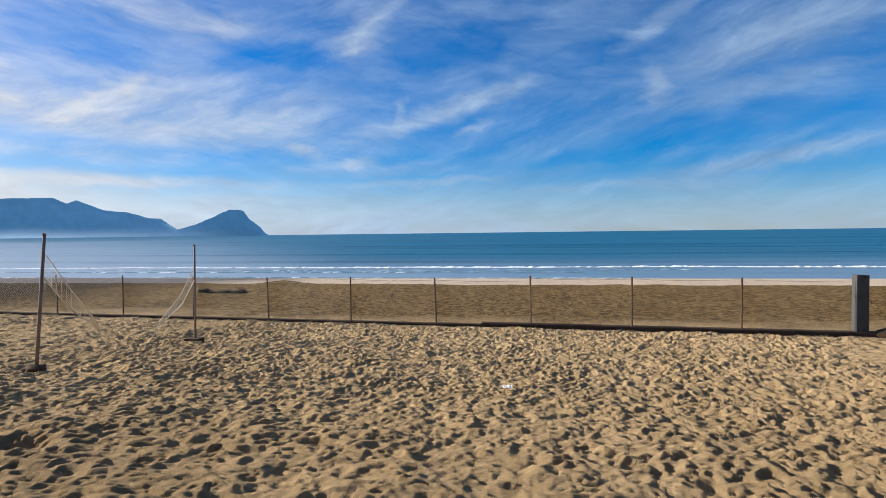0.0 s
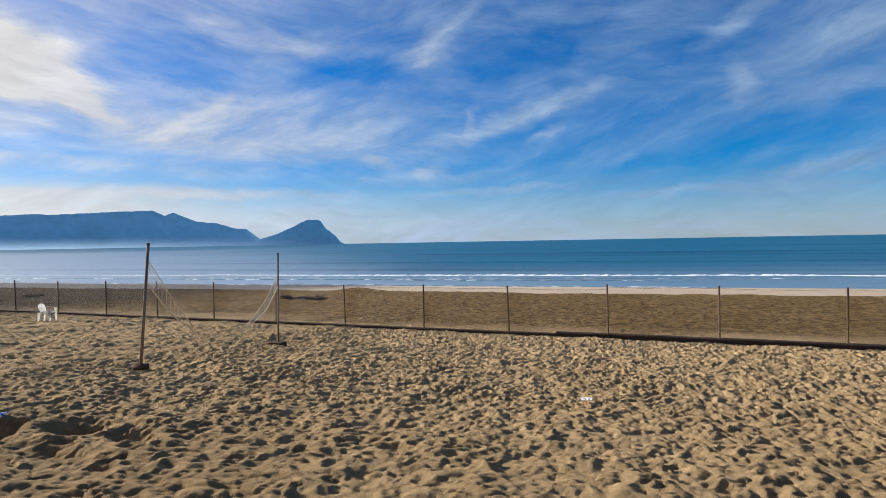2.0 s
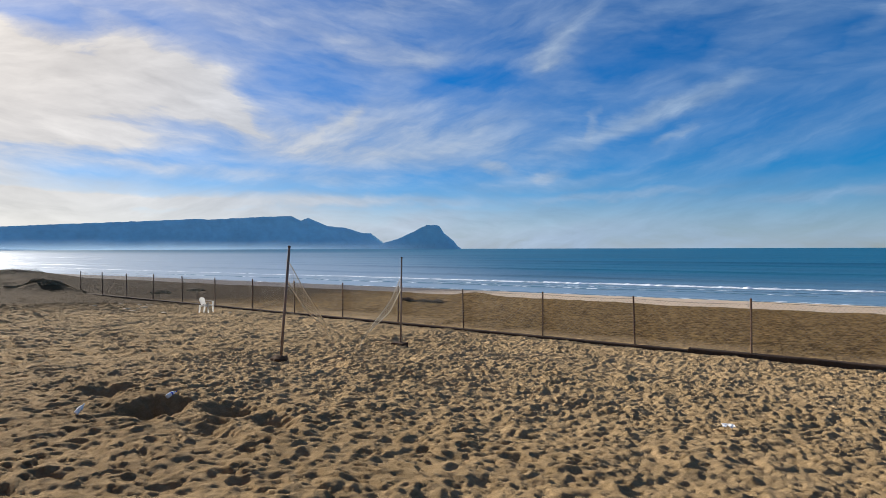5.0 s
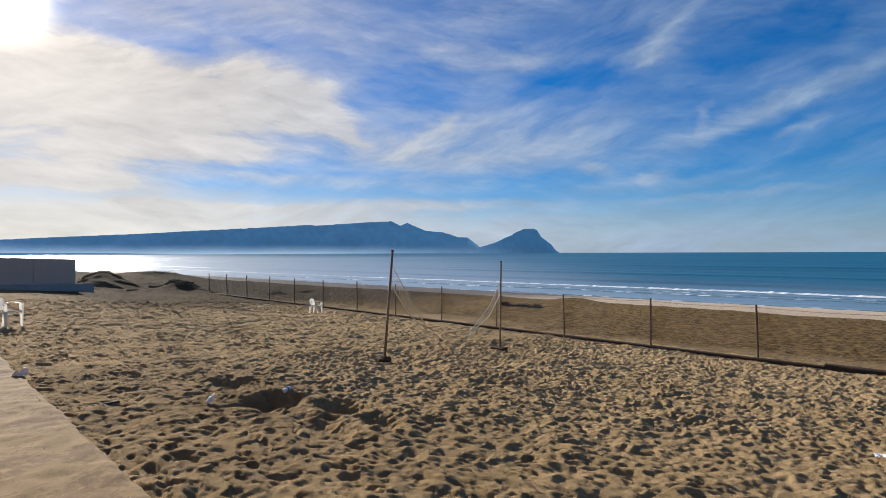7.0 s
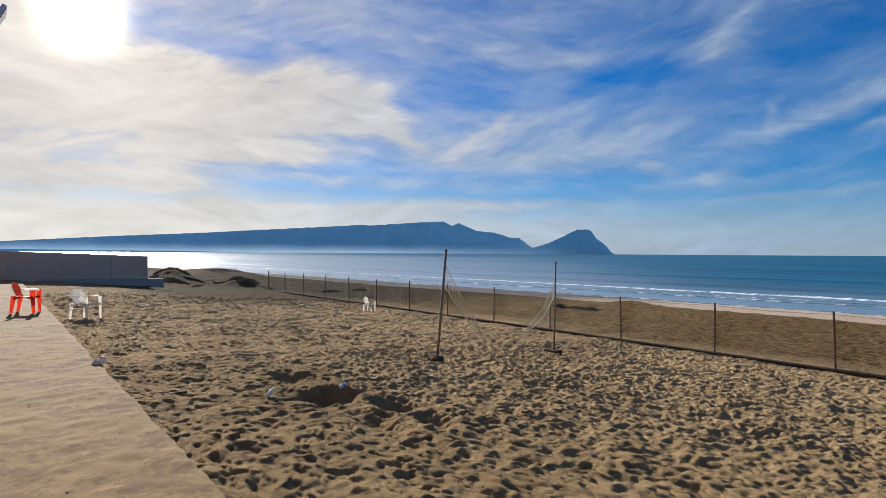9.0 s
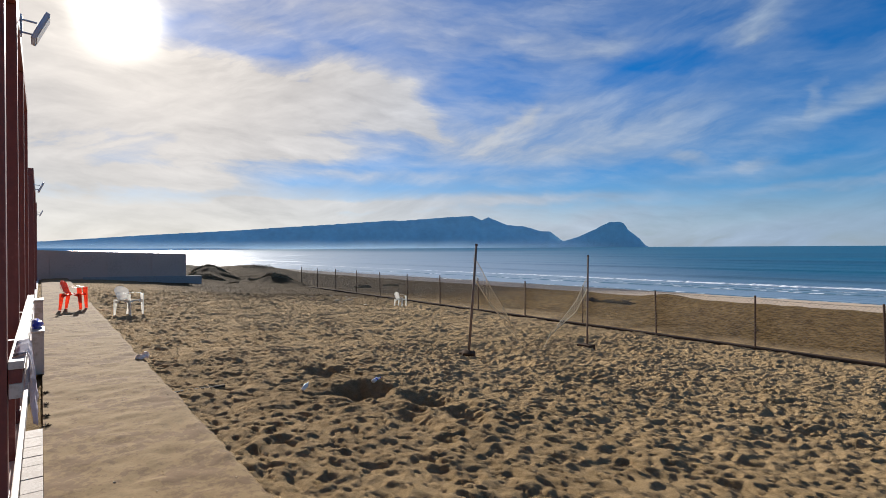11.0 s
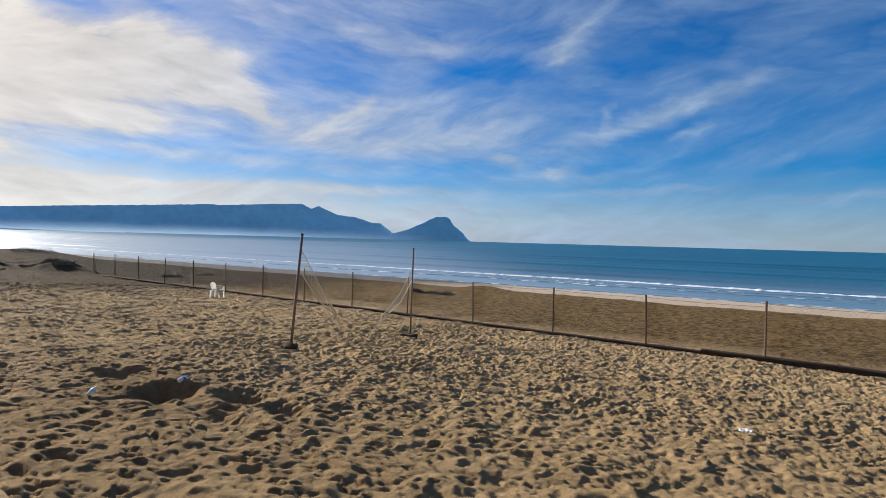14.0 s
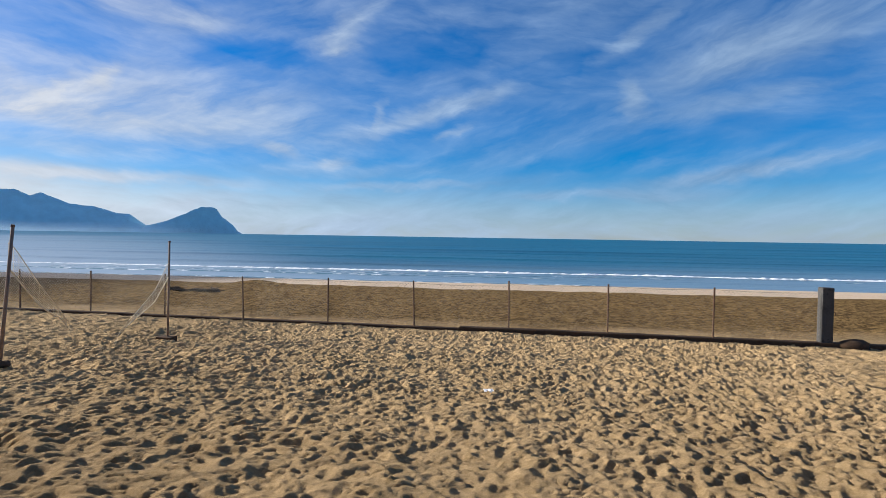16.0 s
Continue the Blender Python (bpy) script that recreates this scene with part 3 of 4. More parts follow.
def build_ground():
    rng = np.random.default_rng(7)
    xs_fine = axis((-50, -26, 0.2), (-26, -16, 0.055), (-16, -9.5, 0.045), (-9.5, 5.5, 0.02), (5.5, 10, 0.045), (10, 16, 0.08))
    xs = np.concatenate([stretch(-50, -4500, 0.25, 1.08), xs_fine, stretch(16, 4500, 0.1, 1.06)])
    ys_fine = axis((0.9, 7, 0.0175), (7, 15.4, 0.03), (15.4, 36, 0.12))
    ys = np.concatenate([stretch(0.9, -4500, 0.4, 1.6), ys_fine, stretch(36, 4500, 0.5, 1.25)])
    X, Y = np.meshgrid(xs, ys)
    z = sand_level(X, Y)
    rough = np.zeros_like(z)
    pitch = np.maximum(np.gradient(xs)[None, :], np.gradient(ys)[:, None])

    def lumps(sizes, ridged):
        total = np.zeros_like(rough)
        for cell, high in sizes:
            keep = np.clip(1.6 - pitch / cell * 2, 0, 1)
            n = smooth_noise(xs, ys, cell, rng)
            total += high * keep * (0.25 - np.abs(n + 0.35 * smooth_noise(xs, ys, cell * 0.6, rng)) if ridged else n)
        return total

    rough += lumps(((0.9, 0.05), (0.4, 0.04), (0.17, 0.03)), False) + lumps(((0.26, 0.04), (0.15, 0.035)), True)

    def tread(s0, v0, long, wide, turn, deep):
        """One footprint: it presses flat what lay there, leaves a bowl and pushes up a rim."""
        reach = long * 1.6
        i0, i1 = np.searchsorted(xs, (s0 - reach, s0 + reach))
        j0, j1 = np.searchsorted(ys, (v0 - reach, v0 + reach))
        if i1 - i0 < 3 or j1 - j0 < 3:
            return
        dx, dy = xs[None, i0:i1] - s0, ys[j0:j1, None] - v0
        c, sn = math.cos(turn), math.sin(turn)
        a, b = (dx * c + dy * sn) / long, (-dx * sn + dy * c) / wide
        r2 = a * a + b * b * (1 + 0.35 * a)
        w = np.clip((1.55 - r2) / 0.7, 0, 1)
        old = rough[j0:j1, i0:i1]
        bowl = 0.5 * old[old.shape[0] // 2, old.shape[1] // 2] - deep * np.clip(1 - r2, 0, 1) ** 0.6 + 0.35 * deep * np.exp(-((r2 - 1.35) / 0.4) ** 2)
        rough[j0:j1, i0:i1] = old * (1 - w) + bowl * w

    def scatter(s0, s1, v0, v1, per_area, long, ratio, deep):
        for _ in range(int((s1 - s0) * (v1 - v0) * per_area)):
            L0 = rng.uniform(*long)
            tread(rng.uniform(s0, s1), rng.uniform(v0, v1), L0, L0 * rng.uniform(*ratio), rng.normal(0.35, 0.5), rng.uniform(*deep))

    scatter(-32, -18, 1.5, 14.8, 34, (0.09, 0.14), (0.36, 0.62), (0.035, 0.055))
    scatter(-18, -10, 1.2, 14.8, 60, (0.065, 0.11), (0.36, 0.66), (0.02, 0.038))
    scatter(-10, 10, 6.5, 14.8, 140, (0.036, 0.068), (0.33, 0.6), (0.016, 0.032))
    scatter(-10, 0, 1.15, 6.5, 95, (0.03, 0.064), (0.3, 0.55), (0.007, 0.015))
    scatter(0, 10, 1.15, 6.5, 120, (0.032, 0.066), (0.3, 0.6), (0.011, 0.023))
    scatter(-9, -2, 1.15, 6.0, 5, (0.1, 0.15), (0.3, 0.5), (0.02, 0.035))
    scatter(10, 20, 1.1, 14.8, 9, (0.14, 0.22), (0.5, 0.8), (0.03, 0.06))
    scatter(-30, 18, 14.9, 30, 10, (0.1, 0.14), (0.5, 0.8), (0.012, 0.03))
    trodden = np.clip((15.2 - Y) / 0.8, 0.3, 1) * np.clip(0.5 + (Y - 1) / 9, 0.5, 1.1) * (1 + 0.3 * np.clip((-4 - X) / 4, 0, 1) * np.clip((Y - 3) / 3, 0, 1) + 0.4 * np.clip(X / 2, 0, 1))
    rough += trodden * (lumps(((0.3, 0.02), (0.17, 0.024), (0.08, 0.022)), False) + lumps(((0.22, 0.022), (0.13, 0.036), (0.085, 0.042), (0.05, 0.034)), True))
    for cell, high in ((6.0, 0.08), (2.5, 0.06)):
        keep = np.clip(1.5 - pitch / cell * 2, 0, 1)
        rough += high * smooth_noise(xs, ys, cell, rng) * keep * np.clip((Y - 1.2) / 3, 0.1, 1) * np.clip(np.abs(Y - FENCE_V) / 2, 0.1, 1)
    dune = np.clip((-32.5 - X) / 2.5, 0, 1) * np.clip((Y - 8.2) / 1.5, 0, 1) * np.clip((17 - Y) / 2, 0, 1)
    rough += dune * lumps(((1.4, 0.2), (0.7, 0.14), (0.45, 0.08)), False)
    dry = np.clip(1 - (sea_side(X, Y) - 0.2) / 1.2, 0, 1)
    calm = np.where(Y < 1.25, np.clip((Y - 1.0) / 0.25, 0, 1), 1.0)
    z = z + rough * dry * calm
    # pits dug in the sand, with the spoil beside them
    for ds, dv, rs, rv, h in ((-6.0, 3.12, 0.32, 0.29, -0.28), (-7.25, 3.25, 0.25, 0.24, -0.15), (-5.3, 3.62, 0.3, 0.24, -0.17), (-4.9, 3.05, 0.36, 0.16, -0.09),
                              (-4.55, 3.6, 0.28, 0.16, -0.12), (-6.2, 1.5, 0.34, 0.3, -0.06), (-5.5, 2.62, 0.45, 0.15, 0.04), (-5.2, 3.3, 0.3, 0.1, 0.02), (-6.3, 3.45, 0.5, 0.14, 0.04), (-8.21, 6.73, 1.3, 1.0, -0.085), (-8.08, 10.37, 1.3, 1.0, -0.065)):
        bent = 1 + 0.9 * smooth_noise(xs, ys, 0.22, rng) + 0.5 * smooth_noise(xs, ys, 0.1, rng)
        z += h * np.exp(-((((X - ds) / rs) ** 2 + ((Y - dv) / rv) ** 2) * np.maximum(bent, 0.2)) ** 1.6)
    wet = np.clip((sea_side(X, Y) - 0.1) / 0.8, 0, 1)
    # ragged darker patch around the pits
    dug = np.exp(-((X + 6.2) / 3.4) ** 2 - ((Y - 2.7) / 1.9) ** 2) * np.clip(0.8 + 1.4 * smooth_noise(xs, ys, 0.7, rng), 0, 1.3)
    # dunes and far yard: scrub litter plus painted shade of backlit slopes
    dark_sand = np.clip((-X - 19.5 + 3 * smooth_noise(xs, ys, 2.0, rng)) / 8, 0, 1) * np.clip((Y - 3.0) / 4, 0, 1)
    dark_sand = np.clip(dark_sand + 0.3 * dug, 0, 1)
    outer = ((Y - FENCE_V - 0.2 + 1.4 * smooth_noise(xs, ys, 0.8, rng) + 2 * smooth_noise(xs, ys, 5.0, rng)) / 2.4)
    outer = np.clip(outer, 0, 1) * (1 - wet)
    coarse = np.clip((pitch - 0.03) / 0.05, 0, 1) * dry
    RELIEF.update(xs=xs, ys=ys, z=z)
    ob = new("ground", sheet("ground", xs, ys, z, SAND, (("wet", wet), ("coarse", coarse), ("outer", outer), ("dark_sand", dark_sand))))
    ob.matrix_world = PLAN
    tagged(ob, "pale brown beach sand churned by footprints, wet and smooth at the water", "sand", kind="structure")


build_ground()


# ---- sea ----
def swell(s, v):
    b = sea_side(s, v)
    z = np.zeros_like(b)
    for at, high, wide in ((24, 0.08, 1.2), (34, 0.1, 1.2), (42.5, 0.34, 1.5), (55, 0.18, 1.8), (68, 0.34, 2.2), (84, 0.3, 2.6), (104, 0.34, 3.2), (130, 0.36, 4), (165, 0.42, 5.5), (225, 0.5, 8)):
        bend = 1.5 * np.sin(s / 37 + at) + 0.8 * np.sin(s / 13 + 2 * at)
        u = b - at - bend
        z = z + high * (0.65 + 0.35 * np.sin(s / 55 + at * 1.7)) * np.exp(-(u / np.where(u < 0, wide * 0.55, wide * 1.5)) ** 2)
    return z


def build_sea():
    xs = np.concatenate([stretch(-60, -4500, 2, 1.06), axis((-60, 60, 1.5)), stretch(60, 4500, 2, 1.08)])
    ys = np.concatenate([stretch(38, -1200, 1.0, 1.25), axis((38, 130, 0.35), (130, 300, 1.4)), stretch(300, 4600, 2, 1.12)])
    X, Y = np.meshgrid(xs, ys)
    z = SEA_Z + swell(X, Y) + np.where(sea_side(X, Y) < 8, -2.0, 0)
    # paler inshore, spread out to the left as painted reflection of bright sky
    ob = new("sea", sheet("sea", xs, ys, z, WATER, (("shallow_sheen", 1 / (1 + np.exp((sea_side(X, Y) - 36 - 5 * np.sin(X / 31) - 0.9 * np.clip(-X - 30, 0, 300)) / (7 + 0.25 * np.clip(-X - 30, 0, 300)))) * 0.9 * np.clip(0.55 - X / 80, 0.5, 1) + 0.1 * np.exp(-sea_side(X, Y).clip(0) / 90)),)))
    ob.matrix_world = PLAN
    tagged(ob, "calm blue-green sea with low swell lines reaching the horizon", "sea", kind="structure")


build_sea()


def foam_line(name, at, s0, s1, wide, high, mat, label, seed, full=0.45):
    """A breaking crest: a ridge with a steep front, ragged along its length."""
    xs = np.concatenate([np.arange(s0, -90, 1.2), np.arange(-90, 60, 0.22), np.arange(60, s1, 1.2)])
    prof = [(-1.0, 0.0), (-0.6, 0.3), (-0.25, 0.9), (0.05, 1.0), (0.4, 0.5), (1.0, 0.0)]
    bm = bmesh.new()
    rows = []
    for x in xs:
        n1 = noise.noise(Vector((x * 0.05, seed, 0))) + 0.5 * noise.noise(Vector((x * 0.23, seed, 4)))
        clump = 0.7 + 0.45 * noise.noise(Vector((x * 0.55, seed, 9))) + 0.7 * noise.noise(Vector((x * 1.7, seed, 2)))
        spread = 0.35 + 0.65 * min(1.0, max(0.0, (x + 100) / 80))
        gate = max(-0.35, min(1.0, full + 2.2 * noise.noise(Vector((x * 0.021, seed, 14))) + 0.8 * noise.noise(Vector((x * 0.17, seed, 21)))))
        w = wide * spread * (0.35 + max(0.0, clump))
        v = 31.1 + 0.07 * x + at + 1.1 * n1
        lift = high * spread * max(0.06, clump) * min(1, (x - s0) / 25, (s1 - x) / 25) * max(0.0, gate)
        row = []
        for k, (a, b) in enumerate(prof):
            jag = 0.3 * noise.noise(Vector((x * 2.3, k * 1.7, seed)))
            row.append(bm.verts.new((x, v + (a + jag) * w, SEA_Z + 0.02 + min(0.0, gate) + b * (1 + jag) * lift + float(swell(x, v + a * w)) * 0.9)))
        rows.append(row)
    for a, b in zip(rows, rows[1:]):
        for k in range(len(prof) - 1):
            bm.faces.new((a[k], b[k], b[k + 1], a[k + 1]))
    return thing(name, PLAN, label, "wave", "", "stuff", bm, mat, True)


foam_line("breaking_wave", 30.5, -330, 210, 0.42, 0.17, FOAM, "low white breaking wave running along the shore", 1, 0.95)
foam_line("wave_foam", 23.0, -330, 210, 0.5, 0.06, LACE, "thin broken white foam line on shallow water", 2)
foam_line("wave_foam", 26.5, -330, 210, 0.22, 0.05, LACE, "thin broken white foam line on shallow water", 7)
foam_line("shore_foam", 16.4, -330, 210, 0.45, 0.03, LACE, "thin white foam lace at the water's edge", 3)


# ---- distance: the mesa, the headland and the mist at their foot ----
def far_ridge(name, crest, far, depth, label, seed):
    """A hill range that stands far out at sea: crest in (azimuth, elevation), foot on the water."""
    bm = bmesh.new()
    crest_az, crest_el = [c[0] for c in crest], [c[1] for c in crest]
    azs = np.arange(crest_az[0], crest_az[-1] + 0.01, 0.12)
    rows = []
    for a in azs:
        e = float(np.interp(a, crest_az, crest_el))
        e *= 1 + 0.02 * noise.noise(Vector((a * 1.7, seed, 0))) + 0.012 * noise.noise(Vector((a * 6, seed, 3)))
        top = far * math.tan(radians(max(e, 0.0)))
        line = []
        for k in range(9):
            f = k / 8
            gully = depth * 0.012 * noise.noise(Vector((a * 1.1, f * 1.5, seed))) + depth * 0.004 * noise.noise(Vector((a * 4, f * 4, seed)))
            up = (f ** 0.75 if f < 0.72 else 0.78 + 0.22 * (f - 0.72) / 0.28)
            r = far - depth * (1 - f) + (gully if 0 < k < 8 else 0)
            ang = radians(a)
            line.append(bm.verts.new((-math.sin(ang) * r, math.cos(ang) * r, SEA_Z - 2 + (top + 4) * up)))
        line.append(bm.verts.new(line[-1].co))
        back = far + depth
        line.append(bm.verts.new((-math.sin(ang) * back, math.cos(ang) * back, SEA_Z - 2)))
        rows.append(line)
    for a, b in zip(rows, rows[1:]):
        for k in (0, 1, 2, 3, 4, 5, 6, 7, 9):
            bm.faces.new((a[k], a[k + 1], b[k + 1], b[k]))
    # the hills' colour already holds the haze of the distance
    return thing(name, Matrix.Identity(4), label, "mountain", "", "structure", bm, HAZED_ROCK, True)


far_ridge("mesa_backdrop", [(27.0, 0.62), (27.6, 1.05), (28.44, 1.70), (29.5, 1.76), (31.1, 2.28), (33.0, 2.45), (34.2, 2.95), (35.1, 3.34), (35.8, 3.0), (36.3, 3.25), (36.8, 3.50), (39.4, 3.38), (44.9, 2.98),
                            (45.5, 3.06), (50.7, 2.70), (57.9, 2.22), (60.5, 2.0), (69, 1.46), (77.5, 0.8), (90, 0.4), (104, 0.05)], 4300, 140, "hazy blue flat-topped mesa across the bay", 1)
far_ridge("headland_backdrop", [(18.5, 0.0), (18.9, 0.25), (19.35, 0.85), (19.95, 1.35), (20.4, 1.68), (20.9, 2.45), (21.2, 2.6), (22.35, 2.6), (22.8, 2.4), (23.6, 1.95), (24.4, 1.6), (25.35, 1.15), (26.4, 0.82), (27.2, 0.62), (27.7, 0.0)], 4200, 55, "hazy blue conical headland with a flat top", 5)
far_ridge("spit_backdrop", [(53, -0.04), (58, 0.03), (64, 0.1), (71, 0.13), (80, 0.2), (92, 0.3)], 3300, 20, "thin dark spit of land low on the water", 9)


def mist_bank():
    bm = bmesh.new()
    # a single curved sheet gives the haze, thinning upward and to the right
    lay = bm.verts.layers.float.new("thick")
    rows = []
    for a in np.arange(19.5, 100, 0.5):
        ang, line = radians(a), []
        for k in range(7):
            f = k / 6
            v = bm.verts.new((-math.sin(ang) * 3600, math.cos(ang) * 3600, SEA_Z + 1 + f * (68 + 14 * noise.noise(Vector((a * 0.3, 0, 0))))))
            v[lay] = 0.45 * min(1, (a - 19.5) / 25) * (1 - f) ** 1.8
            line.append(v)
        rows.append(line)
    for a, b in zip(rows, rows[1:]):
        for k in range(6):
            bm.faces.new((a[k], a[k + 1], b[k + 1], b[k]))
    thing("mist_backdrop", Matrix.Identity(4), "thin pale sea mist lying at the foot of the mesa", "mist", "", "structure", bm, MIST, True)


mist_bank()


# ---- terrace: the concrete path ----
def path_slab():
    rng = np.random.default_rng(3)
    xs = axis((-36.2, -14, 0.12), (-14, 3, 0.045), (3, 9, 0.15))
    f = np.linspace(0, 1, 26)
    edge = np.array([SLAB_V1 + 0.04 * noise.noise(Vector((x * 1.3, 0, 0))) + 0.025 * noise.noise(Vector((x * 7, 0, 5))) for x in xs])
    ys = SLAB_V0 - 0.005 + f[:, None] * (edge[None, :] - SLAB_V0 + 0.005)
    z = 0.012 * smooth_noise(xs, f * 1.2, 0.5, rng) + 0.016 * smooth_noise(xs, f * 1.2, 0.16, rng) + 0.010 * smooth_noise(xs, f * 1.2, 0.07, rng)
    z += 0.012 * (0.2 - np.abs(smooth_noise(xs, f * 1.2, 0.22, rng)))
    z[-1] -= 0.02
    me = sheet("pavement", xs, f, z, DUSTY)
    co = np.empty(len(me.vertices) * 3, np.float32)
    me.vertices.foreach_get("co", co)
    co = co.reshape(len(f), len(xs), 3)
    co[..., 1] = ys
    me.vertices.foreach_set("co", co.ravel())
    ob = new("pavement", me)
    ob.matrix_world = PLAN
    tagged(ob, "worn sandy concrete path with a broken edge", "path", kind="structure")
    bm = bmesh.new()
    rows = [[bm.verts.new(p) for p in ((x, e - 0.002, -0.012), (x, e + 0.02, -0.2), (x, SLAB_V0, -0.2), (x, SLAB_V0 - 0.004, -0.012))] for x, e in zip(xs[::2], edge[::2])]
    for a, b in zip(rows, rows[1:]):
        for k in range(4):
            bm.faces.new((a[k], b[k], b[(k + 1) % 4], a[(k + 1) % 4]))
    bm.faces.new(rows[0]), bm.faces.new(rows[-1][::-1])
    body = new("slab_body", finish("slab_body", bm, DUSTY))
    body.parent = ob
    rnd = random.Random(8)
    bm = bmesh.new()
    for _ in range(60):
        s0, v0 = -12 + 13 * rnd.random(), SLAB_V0 + 0.06 + (SLAB_V1 - SLAB_V0 - 0.1) * rnd.random() ** 0.7
        r0 = rnd.uniform(0.003, 0.008) if rnd.random() < 0.93 else rnd.uniform(0.008, 0.016)
        lump(bm, (r0 * 1.5, r0, r0 * 0.6), rnd.random() * 50, 0.5, 1, (s0, v0, 0.004))
    thing("sand_clods", PLAN, "scattered dry sand clods and grit on the path", "grit", "", "stuff", bm, DRY_CLOD)


path_slab()


# ---- fence ----
SPACING = 2.71
POSTS = [4.73 - SPACING * k for k in range(16)]


def fence_curb():
    bm = bmesh.new()
    for s0, s1, top, deep in ((-37.5, -2.07, -1.055, 0.13), (-2.07, 30, -1.0, 0.16)):
        rows = []
        for s in np.linspace(s0, s1, int((s1 - s0) / 0.45) + 1):
            j = 0.012 * noise.noise(Vector((s * 0.9, 1, 0)))
            v0, v1 = FENCE_V - deep + j, FENCE_V + 0.09
            z = top + j
            rows.append([bm.verts.new(p) for p in ((s, v0, -1.5), (s, v0, z - 0.015), (s, v0 + 0.015, z), (s, v1 - 0.015, z), (s, v1, z - 0.015), (s, v1, -1.5))])
        for a, b in zip(rows, rows[1:]):
            for k in range(5):
                bm.faces.new((a[k], b[k], b[k + 1], a[k + 1]))
        bm.faces.new(rows[0]), bm.faces.new(rows[-1][::-1])
    thing("fence_kerb", PLAN, "low concrete kerb under the wire fence, higher at one end", "kerb", "", "structure", bm, DARK_CONCRETE)


fence_curb()


def wire_panel(bm, long, high, pitch=0.1, r=0.002):
    """Chain-link diamonds: zigzag wires as thin three-sided rods."""
    n = int(round((long + high) / pitch))
    for sign in (1, -1):
        for k in range(n + 1):
            a = k * pitch - high
            x0, x1 = max(0.0, a), min(long, a + high)
            if x1 - x0 < 0.02:
                continue
            z0, z1 = x0 - a, x1 - a
            if sign < 0:
                z0, z1 = high - z0, high - z1
            rod(bm, (x0, 0.004 * sign, z0), (x1, 0.004 * sign, z1), r, sides=3, caps=False)
    return bm


def build_fence():
    fence = thing("fence", P(0, FENCE_V), "sagging chain-link fence on thin rusted posts along a kerb", "fence")
    bm = bmesh.new()
    rod(bm, (0, 0, -0.12), (0, 0, 1.27), 0.024, 0.024, 8)
    rod(bm, (0, 0, 1.27), (0, 0, 1.285), 0.027, 0.02, 8)
    post_mesh = finish("post", bm, RUST)
    wide = finish("chain_link", wire_panel(bmesh.new(), SPACING, 1.2), WIRE)
    rng = random.Random(11)
    for k, s in enumerate(POSTS):
        post = new("post", post_mesh)
        post.parent = fence
        base = -1.03 if s < -2.07 else -0.96
        post.matrix_basis = pose(s + rng.uniform(-0.03, 0.03), 0, base + rng.uniform(-0.02, 0.02), rng.uniform(-1.2, 1.2), rng.uniform(-1.5, 1.5), 0)
        panel = new("chain_link", wide)
        panel.parent = fence
        panel.matrix_basis = pose(s, -0.03, base + 0.03, 0, 0, 0)
        bm = bmesh.new()
        n = 9
        tube(bm, [(s + SPACING * j / n, -0.03, base + 1.23 - 0.03 * math.sin(math.pi * j / n)) for j in range(n + 1)], 0.004, 4)
        part("top_wire", bm, WIRE, fence)


build_fence()


def build_pillar():
    bm = bmesh.new()
    box(bm, -0.135, 0.135, -0.12, 0.12, -0.25, 1.43, 0.02)
    for v in bm.verts:
        v.co += 0.006 * Vector(noise.noise_vector(v.co * 5))
    p = thing("fence_pillar", P(7.41, FENCE_V, -1.02), "dark weathered concrete pillar ending the wire fence", "pillar")
    part("shaft", bm, GREY_PILLAR, p)
    bm = bmesh.new()
    tube(bm, [(0.11, -0.02, 0.78), (0.2, -0.05, 0.8), (0.22, -0.05, 0.72)], 0.012, 6)
    part("hook", bm, RUST, p, "rusted bent iron hook")
    thing("rubble_heap", P(8.05, FENCE_V - 0.1, -1.05), "dark rounded lump of concrete beside the pillar", "rubble", bm=lump(bmesh.new(), (0.36, 0.25, 0.2), 4), mat=DARK_CONCRETE, smooth=True)


build_pillar()


# ---- the two net poles and the torn net ----
def net_pole(s, v, top, lean_s, lean_v, r, label):
    z = ground_at(s, v)
    p = thing("net_pole", P(s, v, z), label, "pole", "net poles")
    bm = bmesh.new()
    rod(bm, (0, 0, -0.25), (lean_s, lean_v, top - z), r, r * 0.85, 10)
    part("shaft", bm, POLE, p, smooth=True)
    bm = bmesh.new()
    rod(bm, (lean_s, lean_v, top - z), (lean_s * 1.02, lean_v, top - z + 0.035), r * 1.05, r * 0.9, 10)
    part("cap", bm, RUST, p)
    return p


pole_a = net_pole(-8.21, 6.73, 1.61, 0.20, 0.07, 0.028, "leaning weathered pole of a beach net in heaped sand")
pole_b = net_pole(-8.08, 10.37, 1.34, 0.03, 0.02, 0.024, "upright weathered pole of a beach net in a concrete foot")
bm = bmesh.new()
box(bm, -0.2, 0.15, -0.13, 0.13, -0.12, 0.135, 0.02)
part("foot", bm, DARK_CONCRETE, pole_b, "rough dark concrete foot")
bm = lump(bmesh.new(), (0.18, 0.14, 0.075), 2, 0.45, 3, (0, 0, 0.03))
part("foot", bm, DARK_CONCRETE, pole_a, "rough dark lump of concrete", smooth=True)


